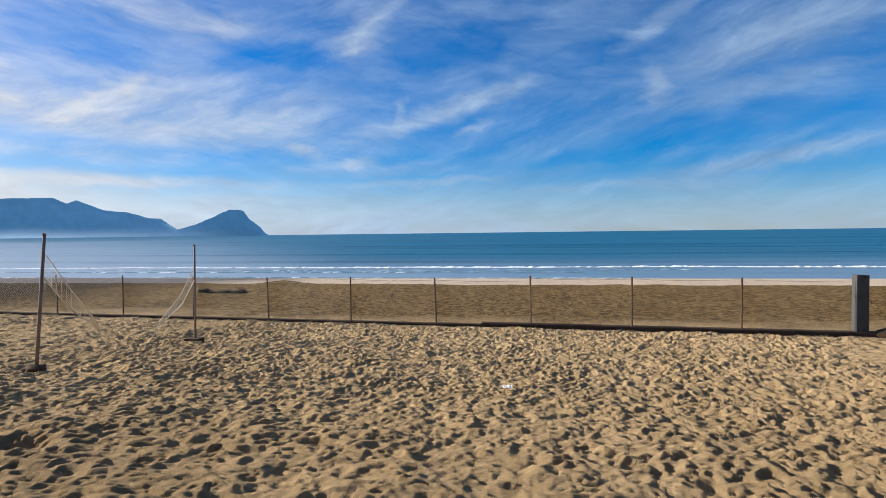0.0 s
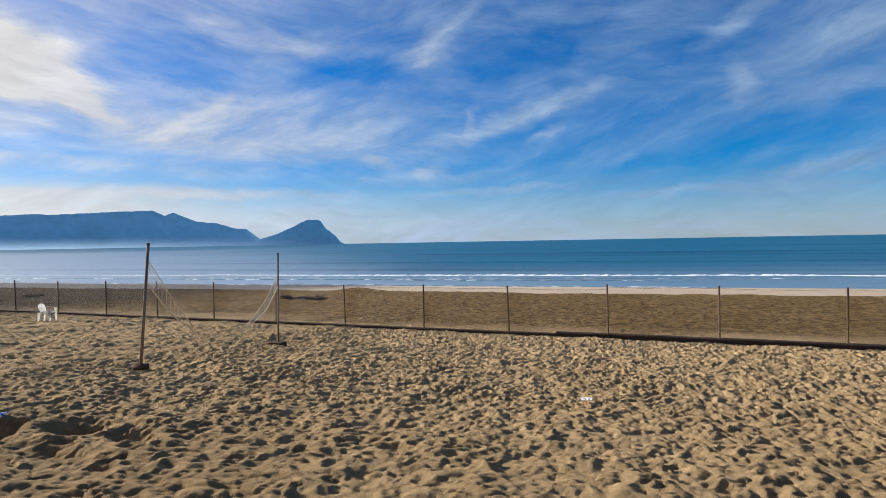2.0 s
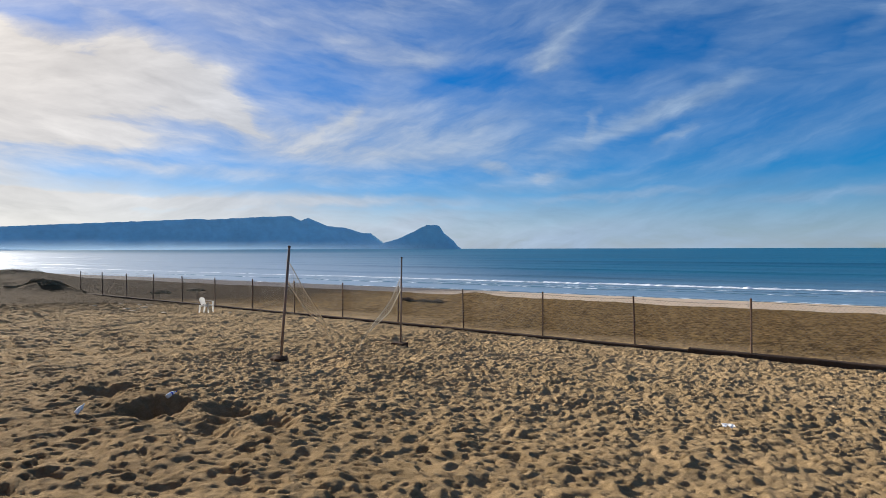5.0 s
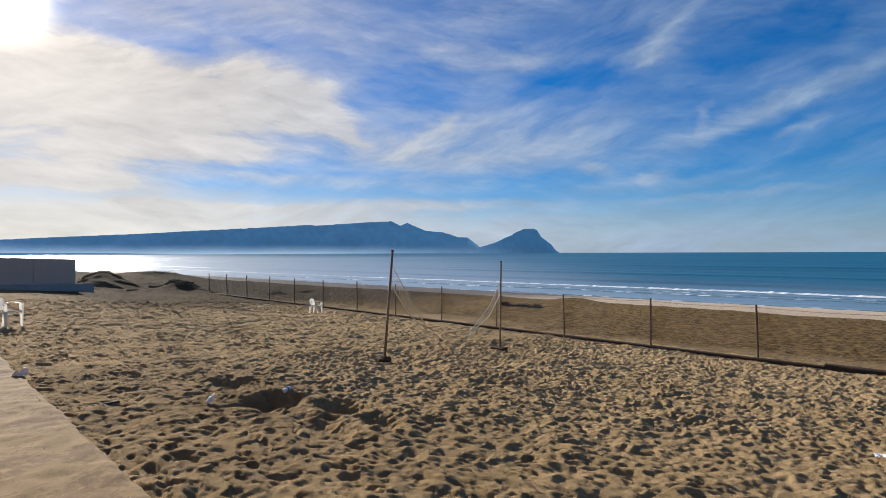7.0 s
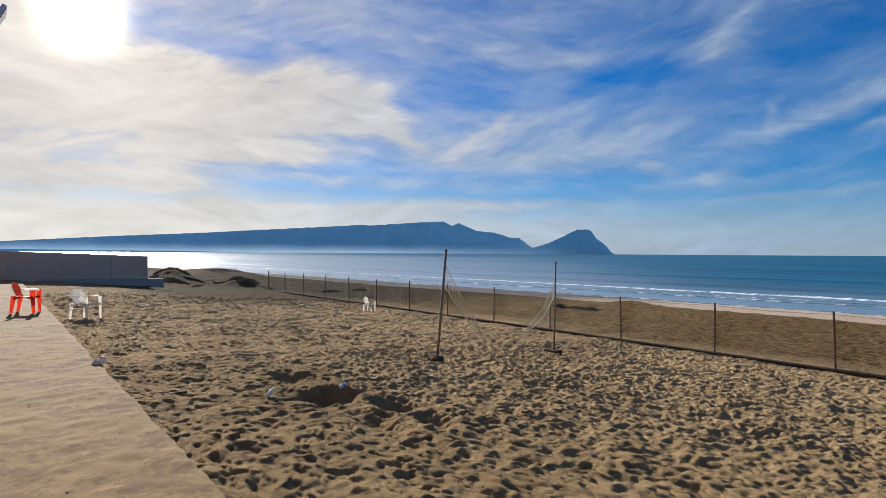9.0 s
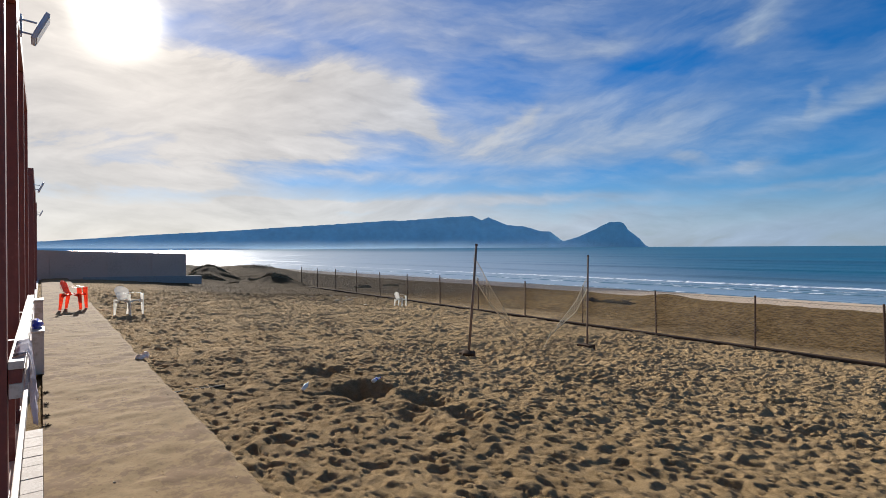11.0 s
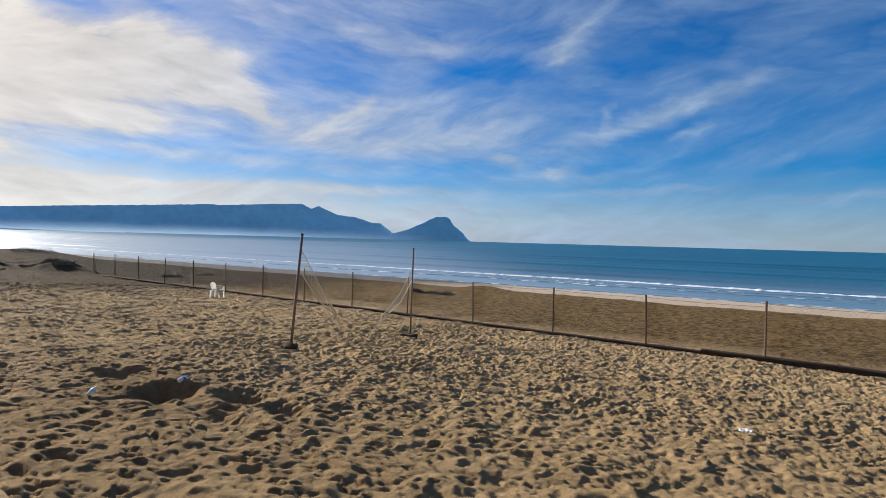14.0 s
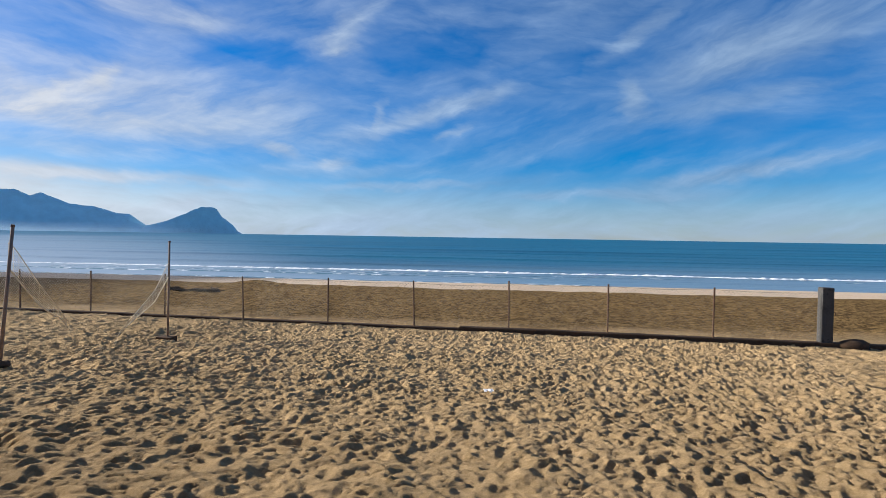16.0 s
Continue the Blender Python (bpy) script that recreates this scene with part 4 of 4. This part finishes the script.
def build_net():
    a, b = Vector((-8.07, 6.78, 0)), Vector((-8.06, 10.37, 0))
    net = thing("beach_net", PLAN, "torn yellowish net sagging to the sand between two poles", "net")
    n, rows = 44, 9

    def place(t, h):
        q = a.lerp(b, t)
        floor = ground_at(q.x, q.y) + 0.04
        k = abs(2 * t - 1)
        top = float(np.interp(q.y, [6.78, 6.88, 7.24, 7.66, 7.95, 8.2, 8.75, 9.02, 9.34, 9.94, 10.37], [1.36, 1.28, 0.72, 0.15, -0.3, -0.9, -0.9, -0.36, -0.15, 0.31, 0.88]))
        low = float(np.interp(q.y, [6.78, 7.23, 7.5, 7.66, 7.95, 8.1, 9.02, 9.34, 9.94, 10.37], [0.98, 0.38, 0.14, 0.06, -0.38, -0.9, -0.46, -0.27, 0.05, 0.56]))
        top, low = max(top, floor - 0.05), max(low, floor - 0.06)
        low = min(low, top - 0.01)
        sag = 0.06 * math.sin(7 * t) * (1 - k)
        return Vector((q.x + sag + 0.05 * h * (1 - k), q.y, low + (top - low) * h))

    fallen = [j for j in range(n + 1) if place(j / n, 1.0).z < (0.12 if j < n / 2 else -0.2)]
    for name, h, r in (("top_cord", 1.0, 0.007), ("bottom_cord", 0.0, 0.012)):
        bm = bmesh.new()
        tube(bm, [place(j / n, h) for j in range(fallen[0] + 1)], r, 5)
        tube(bm, [place(j / n, h) for j in range(fallen[-1], n + 1)], r, 5)
        tube(bm, [place(j / n, h) for j in range(fallen[0], fallen[-1] + 1)], 0.003, 4)
        part(name, bm, CORD, net)
    bm = bmesh.new()
    for k in range(1, rows):
        for j in range(n):
            if j in fallen and k % 3:
                continue
            rod(bm, place(j / n, k / rows), place((j + 1) / n, k / rows), 0.0015 if j in fallen else 0.0024, sides=3, caps=False)
    for j in range(n + 1):
        for k in range(rows):
            if j in fallen:
                continue
            p0, p1 = place(j / n, k / rows), place(j / n, (k + 1) / rows)
            if (p1 - p0).length > 0.002:
                rod(bm, p0, p1, 0.0015 if j in fallen else 0.0024, sides=3, caps=False)
    part("netting", bm, CORD, net)


build_net()


# ---- plastic chairs ----
def chair(name, m, mat, label):
    """A stackable moulded armchair: broad tapered legs, solid curved back, 0.56 wide and 0.78 high."""
    c = thing(name, m, label, "chair", "plastic chairs")

    def slab(bm, rows, thick):
        verts = [[bm.verts.new(p) for p in row] for row in rows]
        for a, b in zip(verts, verts[1:]):
            for j in range(len(a) - 1):
                bm.faces.new((a[j], a[j + 1], b[j + 1], b[j]))
        bmesh.ops.solidify(bm, geom=bm.faces[:], thickness=thick)
        return bm

    rows = []
    for j in range(9):
        y = j / 8 - 0.5
        rows.append([((i / 8 - 0.5) * 0.46 * (1 + 0.08 * y), y * 0.44, 0.425 - 0.03 * (1 - (i / 4 - 1) ** 2) * (1 - 2 * abs(y)) + 0.02 * y) for i in range(9)])
    part("seat", slab(bmesh.new(), rows, 0.02), mat, c, smooth=True)
    rows = []                                             # curved back shell with a rounded top
    for j in range(8):
        f = j / 7
        rows.append([((i / 10 - 0.5) * (0.42 + 0.08 * f), -0.2 - 0.09 * f - 0.05 * (1 - (i / 5 - 1) ** 2) + 0.05, 0.44 + f * (0.37 - 0.1 * abs(i / 5 - 1) ** 2.5)) for i in range(11)])
    part("backrest", slab(bmesh.new(), rows, 0.014), mat, c, smooth=True)
    for k in (-2, -1, 0, 1, 2):                           # raised ribs on the back
        bm = bmesh.new()
        tube(bm, [(0.075 * k, -0.21 + 0.002, 0.47), (0.082 * k, -0.25, 0.6), (0.088 * k, -0.292, 0.72)], 0.0025, 5)
        part("back_rib", bm, mat, c, smooth=True)
    for x in (-1, 1):
        arm = [(0.222, -0.25, 0.60), (0.24, -0.15, 0.635), (0.25, 0.02, 0.635), (0.248, 0.16, 0.615), (0.24, 0.23, 0.56)]
        rows = [[(x * (a + d), b, h - abs(d) * 0.25) for d in (-0.032, -0.012, 0.012, 0.032)] for a, b, h in arm]
        part("armrest", slab(bmesh.new(), rows, 0.018), mat, c, smooth=True)
        for y, lean in ((0.2, 0.03), (-0.2, -0.06)):
            top = 0.6 if y > 0 else 0.46
            bm = bmesh.new()
            w0, w1 = 0.034, 0.06
            rows = [[(x * (0.225 + 0.012 * f), y + lean * (1 - f) - (w0 + (w1 - w0) * f), top * f), (x * (0.242 + 0.012 * f), y + lean * (1 - f), top * f), (x * (0.225 + 0.012 * f), y + lean * (1 - f) + w0 + (w1 - w0) * f, top * f)] for f in (0, 0.33, 0.66, 1)]
            part("leg", slab(bm, rows, 0.012), mat, c)
        rows = [[(x * 0.228, y, 0.36 + 0.05 * (abs(y) < 0.1)), (x * 0.236, y, 0.43)] for y in (-0.22, -0.15, -0.05, 0.05, 0.15, 0.22)]
        part("side_apron", slab(bmesh.new(), rows, 0.012), mat, c)
    rows = [[(x, 0.22, 0.365 + 0.04 * (abs(x) < 0.12)), (x, 0.225, 0.43)] for x in (-0.22, -0.14, -0.05, 0.05, 0.14, 0.22)]
    part("front_apron", slab(bmesh.new(), rows, 0.012), mat, c)
    return c


chair("armchair", P(-17.2, 0.71, 0.006, -20) @ Matrix.Scale(0.95, 4), RED, "red moulded plastic armchair standing on the concrete path")
chair("armchair", P(-15.9, 1.82, ground_at(-15.9, 1.82) - 0.02, -48, 2, -2) @ Matrix.Scale(0.96, 4), WHITE, "white moulded plastic armchair standing in the sand beside the path")
chair("armchair", P(-19.3, 12.35, ground_at(-19.3, 12.35) - 0.03, -62, -2, 3) @ Matrix.Scale(0.8, 4), WHITE, "white plastic armchair sunk in the sand by the fence")


# ---- concrete wall across the end of the path ----
def end_wall():
    wall = thing("wall_west", P(-36.2, 0, 0), "grey rendered concrete wall with flat pilasters", "wall", kind="structure")
    bm = bmesh.new()
    box(bm, -0.11, 0.11, -6, 7.25, -0.9, 1.45, 0.012)
    for v in bm.verts:
        if v.co.z > 1:
            v.co.z += 0.12 - 0.04 * v.co.y
    part("wall_body", bm, RENDERED, wall)
    for v0 in (-2.4, 0.4, 3.05, 5.35):
        bm = bmesh.new()
        box(bm, 0.113, 0.165, v0, v0 + 0.28, -0.85, 1.5 - 0.04 * v0 - 0.01, 0.008)
        part("pilaster", bm, RENDERED, wall)
    bm = bmesh.new()
    box(bm, 0.115, 0.34, 1.9, 8.1, -1.3, -0.1, 0.02)
    for v in bm.verts:
        if v.co.z > -0.6:
            v.co.z += 0.16 - 0.02 * v.co.y
    part("footing", bm, CONCRETE, wall, "paler stepped concrete footing")


end_wall()


# ---- veranda beside the path ----
COL_V = -0.13
ROOF_Z = 4.0


def floodlight(m):
    f = thing("floodlight", m @ Matrix.Scale(0.95, 4), "grey metal floodlight on a two-armed bracket", "lamp", "floodlights")
    bm = bmesh.new()
    for z in (0.07, -0.07):
        rod(bm, (0, -0.02, z), (0, 0.12, z - 0.01), 0.011, sides=6)
    box(bm, -0.03, 0.03, -0.03, -0.012, -0.12, 0.12, 0.004)
    part("bracket", bm, GREY_METAL, f)
    bm = bmesh.new()
    box(bm, -0.14, 0.14, -0.022, 0.022, -0.17, 0.17, 0.01)
    head = part("lamp_head", bm, GREY_METAL, f, m=pose(0, 0.15, 0.0, -24, 0, 0))
    bm = bmesh.new()
    box(bm, -0.12, 0.12, 0.0235, 0.028, -0.14, 0.14, 0.002)
    part("lens", bm, LENS, head)
    return f


def column(s, label="dark maroon painted veranda column"):
    c = thing("veranda_column", P(s, COL_V - 0.075, 0.0), label, "column", "veranda columns")
    bm = bmesh.new()
    box(bm, -0.075, 0.075, -0.075, 0.075, 0.0, ROOF_Z - 0.2, 0.008)
    part("shaft", bm, MAROON, c)
    bm = bmesh.new()
    box(bm, -0.085, 0.085, -0.085, 0.079, 0.0, 0.12, 0.006)
    part("plinth", bm, MAROON, c)
    return c


for s in (-4.35, -6.5, -8.75, -11.1, -20.0, -27.0, -34.0):
    column(s)
# eaves beams that join the columns
for s0, s1 in ((-11.25, -2.0), (-27.15, -19.9), (-35.9, -33.9)):
    bm = bmesh.new()
    box(bm, s0, s1, COL_V - 0.15, COL_V, ROOF_Z - 0.198, ROOF_Z, 0.01)
    thing("trim", PLAN, "dark maroon painted eaves beam", "beam", "", "structure", bm, MAROON)
floodlight(P(-7.35, COL_V + 0.03, 3.93))
floodlight(P(-20.0, COL_V + 0.03, 3.45))
floodlight(P(-34.0, COL_V + 0.03, 3.45))


def veranda():
    bm = bmesh.new()
    box(bm, -36.05, 9, -3.2, COL_V + 0.04, -0.14, -0.004)
    thing("floor", PLAN, "pale painted veranda floor", "floor", "", "structure", bm, PLASTER)
    bm = bmesh.new()
    box(bm, -36.05, 9, -3.45, -3.205, -0.14, ROOF_Z)
    thing("wall_south", PLAN, "plain pale plastered building wall", "wall", "", "structure", bm, PLASTER)
    for s0, s1 in ((-11.3, -2.0), (-27.2, -19.9), (-35.95, -33.9)):
        bm = bmesh.new()
        box(bm, s0, s1, -3.2, COL_V - 0.16, ROOF_Z - 0.12, ROOF_Z - 0.02)
        thing("ceiling", PLAN, "flat veranda roof", "roof", "", "structure", bm, MAROON)


veranda()


def deck_edge():
    """Cream boards along the veranda's edge: crosswise step boards and a long edge beam."""
    step = thing("step_boards", P(0, 0), "cream painted step of short crosswise boards", "step")
    rng = random.Random(5)
    s = -5.95
    while s < -1.6:
        w = rng.uniform(0.2, 0.26)
        bm = bmesh.new()
        box(bm, s, s + w - 0.008, -0.085, 0.033, -0.01, 0.045 + rng.uniform(-0.003, 0.003), 0.005)
        part("board", bm, DECK, step)
        s += w
    beam = thing("edge_beam", P(0, 0), "long cream painted timber lying along the veranda edge", "beam")
    bm = bmesh.new()
    box(bm, -9.6, -1.6, -0.125, -0.088, -0.004, 0.085, 0.006)
    part("timber", bm, CREAM, beam)
    rail = thing("railing", P(0, 0), "cream painted veranda railing board between maroon columns", "railing")
    for name, v0, v1, z0, z1, mat in (("rail_board", -0.127, -0.052, 0.872, 0.92, CREAM), ("rail_beam", -0.122, -0.062, 0.79, 0.87, MAROON), ("lower_board", -0.124, -0.06, 0.7, 0.788, CREAM)):
        bm = bmesh.new()
        box(bm, -10.0, -4.28, v0, v1, z0, z1, 0.006)
        part(name, bm, mat, rail, "maroon painted beam" if mat is MAROON else "")
    for s in (-5.4, -7.6):
        bm = bmesh.new()
        box(bm, s - 0.03, s + 0.03, -0.185, -0.1295, -0.004, 0.9, 0.005)
        part("baluster", bm, MAROON, rail)
    # cloth thrown over the rail
    bm = bmesh.new()
    rows = []
    for k in range(13):
        f = k / 12
        y = -0.12 + 0.075 * min(1, f * 5) + 0.035 * max(0, f - 0.2)
        z = 0.928 + 0.012 * math.sin(f * 9) * (f < 0.3) - max(0, f - 0.2) * 0.56
        rows.append([bm.verts.new((-5.1 + 0.06 * j * (1 - 0.3 * f) + 0.02 * math.sin(3 * f + j), y + 0.018 * math.sin(j * 1.7 + f * 4) * min(1, f * 2) + 0.012, z + 0.012 * math.sin(j * 1.3) - 0.07 * f * math.sin(j * 0.8))) for j in range(13)])
    for a, b in zip(rows, rows[1:]):
        for j in range(12):
            bm.faces.new((a[j], a[j + 1], b[j + 1], b[j]))
    bmesh.ops.solidify(bm, geom=bm.faces[:], thickness=0.006)
    thing("cloth", P(0, 0.0), "grey cloth hung over the veranda rail", "cloth", bm=bm, mat=CLOTH, smooth=True)
    for s, high in ((-8.9, 0.55), (-12.1, 0.7)):
        b = thing("cream_box", P(s, -0.01, 0), "cream painted wooden box beside the path", "box", "cream boxes")
        bm = bmesh.new()
        box(bm, -0.25, 0.25, -0.06, 0.065, 0, high - 0.03, 0.01)
        part("box_body", bm, CREAM, b)
        bm = bmesh.new()
        box(bm, -0.26, 0.26, -0.065, 0.07, high - 0.027, high, 0.008)
        part("lid", bm, CREAM, b)
    thing("blue_bag", P(-9.0, -0.02, 0.55), "crumpled blue plastic bag on a box", "bag", bm=lump(bmesh.new(), (0.2, 0.055, 0.07), 7, 0.6, 2, (0, 0, 0.05)), mat=BLUE)
    # withered weeds between the step and the path
    wr = random.Random(31)
    for s in (-6.15, -6.5, -6.95, -7.5):
        bm = bmesh.new()
        for _ in range(26):
            a, t = wr.uniform(0, 6.28), wr.uniform(0.2, 1)
            rod(bm, (0, 0, 0), (0.055 * t * math.cos(a), 0.04 * t * math.sin(a), wr.uniform(0.004, 0.025)), 0.004, 0.002, 4, True)
        thing("weed_tuft", P(s, 0.06, 0.002), "dark withered weed tuft at the path edge", "weed", "weeds along the step", bm=bm, mat=DRIFT)


deck_edge()


# ---- small things on the sand ----
def hollow_edge():
    # dark strip added in place of the shadow line along a hollow's edge
    s, v = -7.0, 1.52
    bm = bmesh.new()
    box(bm, -0.02, 0.02, -0.3, 0.28, -0.12, 0.02, 0.008)
    thing("hollow_edge_shade", P(s, v, ground_at(s, v) - 0.014, -4), "short dark strip standing in for the shaded edge of a hollow beside the path", "board", bm=bm, mat=DRIFT)


hollow_edge()


def bottle(m, label, cap):
    b = thing("bottle", m, label, "bottle", "empty bottles")
    bm = bmesh.new()
    prof = [(0.0, 0.0), (0.05, 0.0), (0.055, 0.015), (0.052, 0.07), (0.056, 0.09), (0.055, 0.17), (0.04, 0.205), (0.018, 0.235), (0.017, 0.26)]
    rings = []
    for r, z in prof[1:]:
        rings.append([bm.verts.new((r * math.cos(a), r * math.sin(a), z)) for a in (2 * math.pi * j / 12 for j in range(12))])
    for a, c in zip(rings, rings[1:]):
        for j in range(12):
            bm.faces.new((a[j], a[(j + 1) % 12], c[(j + 1) % 12], c[j]))
    bm.faces.new(rings[0][::-1])
    part("body", bm, CLEAR, b, smooth=True)
    bm = bmesh.new()
    rod(bm, (0, 0, 0.255), (0, 0, 0.285), 0.021, 0.02, 10)
    part("cap", bm, cap, b, "blue screw cap")
    bm = bmesh.new()
    rod(bm, (0, 0, 0.1), (0, 0, 0.14), 0.058, 0.0575, 12, caps=False)
    part("label_band", bm, cap, b, "blue label band")
    return b


bottle(P(-6.22, 3.42, ground_at(-6.22, 3.42) + 0.03, 195, 80, 0) @ Matrix.Scale(0.5, 4), "clear plastic bottle with a blue band at a pit", BLUE)
bottle(P(-6.3, 2.5, ground_at(-6.3, 2.5) + 0.015, 200, 55, 0) @ Matrix.Scale(0.45, 4), "cloudy crumpled plastic bottle lying on the sand", WHITE)
bm = lump(bmesh.new(), (0.11, 0.06, 0.04), 3, 0.6)
lump(bm, (0.05, 0.035, 0.045), 9, 0.5, 2, (0.05, 0.0, 0.03))
thing("litter", P(-8.95, 1.18, 0.02, 100) @ Matrix.Scale(0.9, 4), "crumpled tan and white litter on the path edge", "litter", bm=bm, mat=TAN)
bm = bmesh.new()
g = bmesh.ops.create_grid(bm, x_segments=6, y_segments=5, size=0.5)
for v in g["verts"]:
    v.co = Vector((v.co.x * 0.13, v.co.y * 0.1, 0.03 * noise.noise(v.co * 4) + 0.02))
bmesh.ops.solidify(bm, geom=bm.faces[:], thickness=0.004)
thing("paper_scrap", P(-0.62, 6.75, ground_at(-0.62, 6.75) + 0.03, 15), "crumpled white paper scrap on the sand", "paper", bm=bm, mat=PAPER)

rng = random.Random(21)
for k in range(16):
    s, v = -21.5 + rng.uniform(-4, 3.5), rng.uniform(10.2, 13.2)
    r = rng.uniform(0.04, 0.1)
    thing("stone", P(s, v, ground_at(s, v) + r * 0.15, rng.uniform(0, 180)), "pale flat stone half buried in the sand", "stone", "pale stones by the fence", bm=lump(bmesh.new(), (r * 1.7, r, r * 0.45), k + 30, 0.4, 1), mat=STONE)


# ---- dune scrub and drift ----
def scrub(s, v, wide, high, seed, label, leaves=520):
    """A low bush: short stems and a crown of many small leaves."""
    rng = random.Random(seed)
    b = thing("dune_bush", P(s, v, ground_at(s, v) - 0.05), label, "bush", "dune bushes")
    bm = bmesh.new()
    for _ in range(14):
        a, t = rng.uniform(0, 6.28), rng.uniform(0.3, 0.9)
        rod(bm, (0.1 * math.cos(a), 0.1 * math.sin(a), 0), (wide * t * math.cos(a) * 0.8, wide * t * math.sin(a) * 0.8, high * rng.uniform(0.4, 0.9)), 0.02, 0.006, 4, False)
    tagged(part("stems", bm, DRIFT, b), kind="stuff")
    bm = bmesh.new()
    for _ in range(leaves):
        a, t = rng.uniform(0, 6.28), math.sqrt(rng.random())
        top = high * (1 - 0.75 * t * t) * (0.6 + 0.5 * math.sin(3 * a + seed) * math.sin(7 * t + seed))
        px, py = wide * t * math.cos(a), wide * t * math.sin(a)
        c = Vector((px, py, ground_at(s + px, v + py) - ground_at(s, v) + 0.05 + max(0.02, rng.uniform(0.15, 1.0) * top)))
        d = Vector((rng.uniform(-1, 1), rng.uniform(-1, 1), rng.uniform(-0.2, 1))).normalized() * rng.uniform(0.04, 0.09)
        e = d.cross(Vector((rng.uniform(-1, 1), rng.uniform(-1, 1), 0.3))).normalized() * rng.uniform(0.02, 0.04)
        bm.faces.new([bm.verts.new(p) for p in (c - d * 0.5, c + e, c + d * 0.6, c - e)])
    tagged(part("leaves", bm, SCRUB, b), kind="stuff")


for k, (s, v, w, h) in enumerate(((-44.2, 10.6, 0.8, 0.24), (-43.6, 11.3, 0.6, 0.16), (-44.6, 9.8, 0.5, 0.14), (-36.2, 12.6, 0.55, 0.2), (-35.8, 13.3, 0.7, 0.18), (-40, 9.2, 0.7, 0.2),
                                  (-39.6, 10.1, 0.5, 0.12), (-33.2, 18.2, 0.65, 0.34), (-34.3, 21.2, 0.6, 0.22), (-55, 18.0, 1.8, 0.4), (-36.6, 11.7, 0.4, 0.12))):
    scrub(s, v, w, h, k + 1, "low dark green scrub growing on a dune")
rng = random.Random(77)
for k in range(14):
    scrub(rng.uniform(-45, -35), rng.uniform(8.6, 14.2), rng.uniform(0.25, 0.55), rng.uniform(0.07, 0.14), k + 40, "small low mat of dry dune scrub", 200)


def drift(s, v, wide, seed):
    rng = random.Random(seed)
    bm = bmesh.new()
    for _ in range(60):
        a, t = rng.uniform(0, 6.28), rng.random()
        c = Vector((wide * t * math.cos(a), wide * 0.4 * t * math.sin(a), rng.uniform(0.0, 0.16) * (1 - t)))
        d = Vector((rng.uniform(-1, 1), rng.uniform(-1, 1), rng.uniform(-0.2, 0.35))).normalized() * rng.uniform(0.1, 0.3)
        rod(bm, c - d, c + d, 0.022, 0.008, 4, True)
    thing("driftweed", P(s, v, ground_at(s, v) + 0.03), "dark tangle of dry driftweed on the beach", "driftweed", "driftweed heaps", bm=bm, mat=DRIFT)


for k, (s, v, w) in enumerate(((-16.5, 23.6, 0.7), (-17.4, 23.2, 0.4), (-15.9, 24.0, 0.35))):
    drift(s, v, w, k + 60)
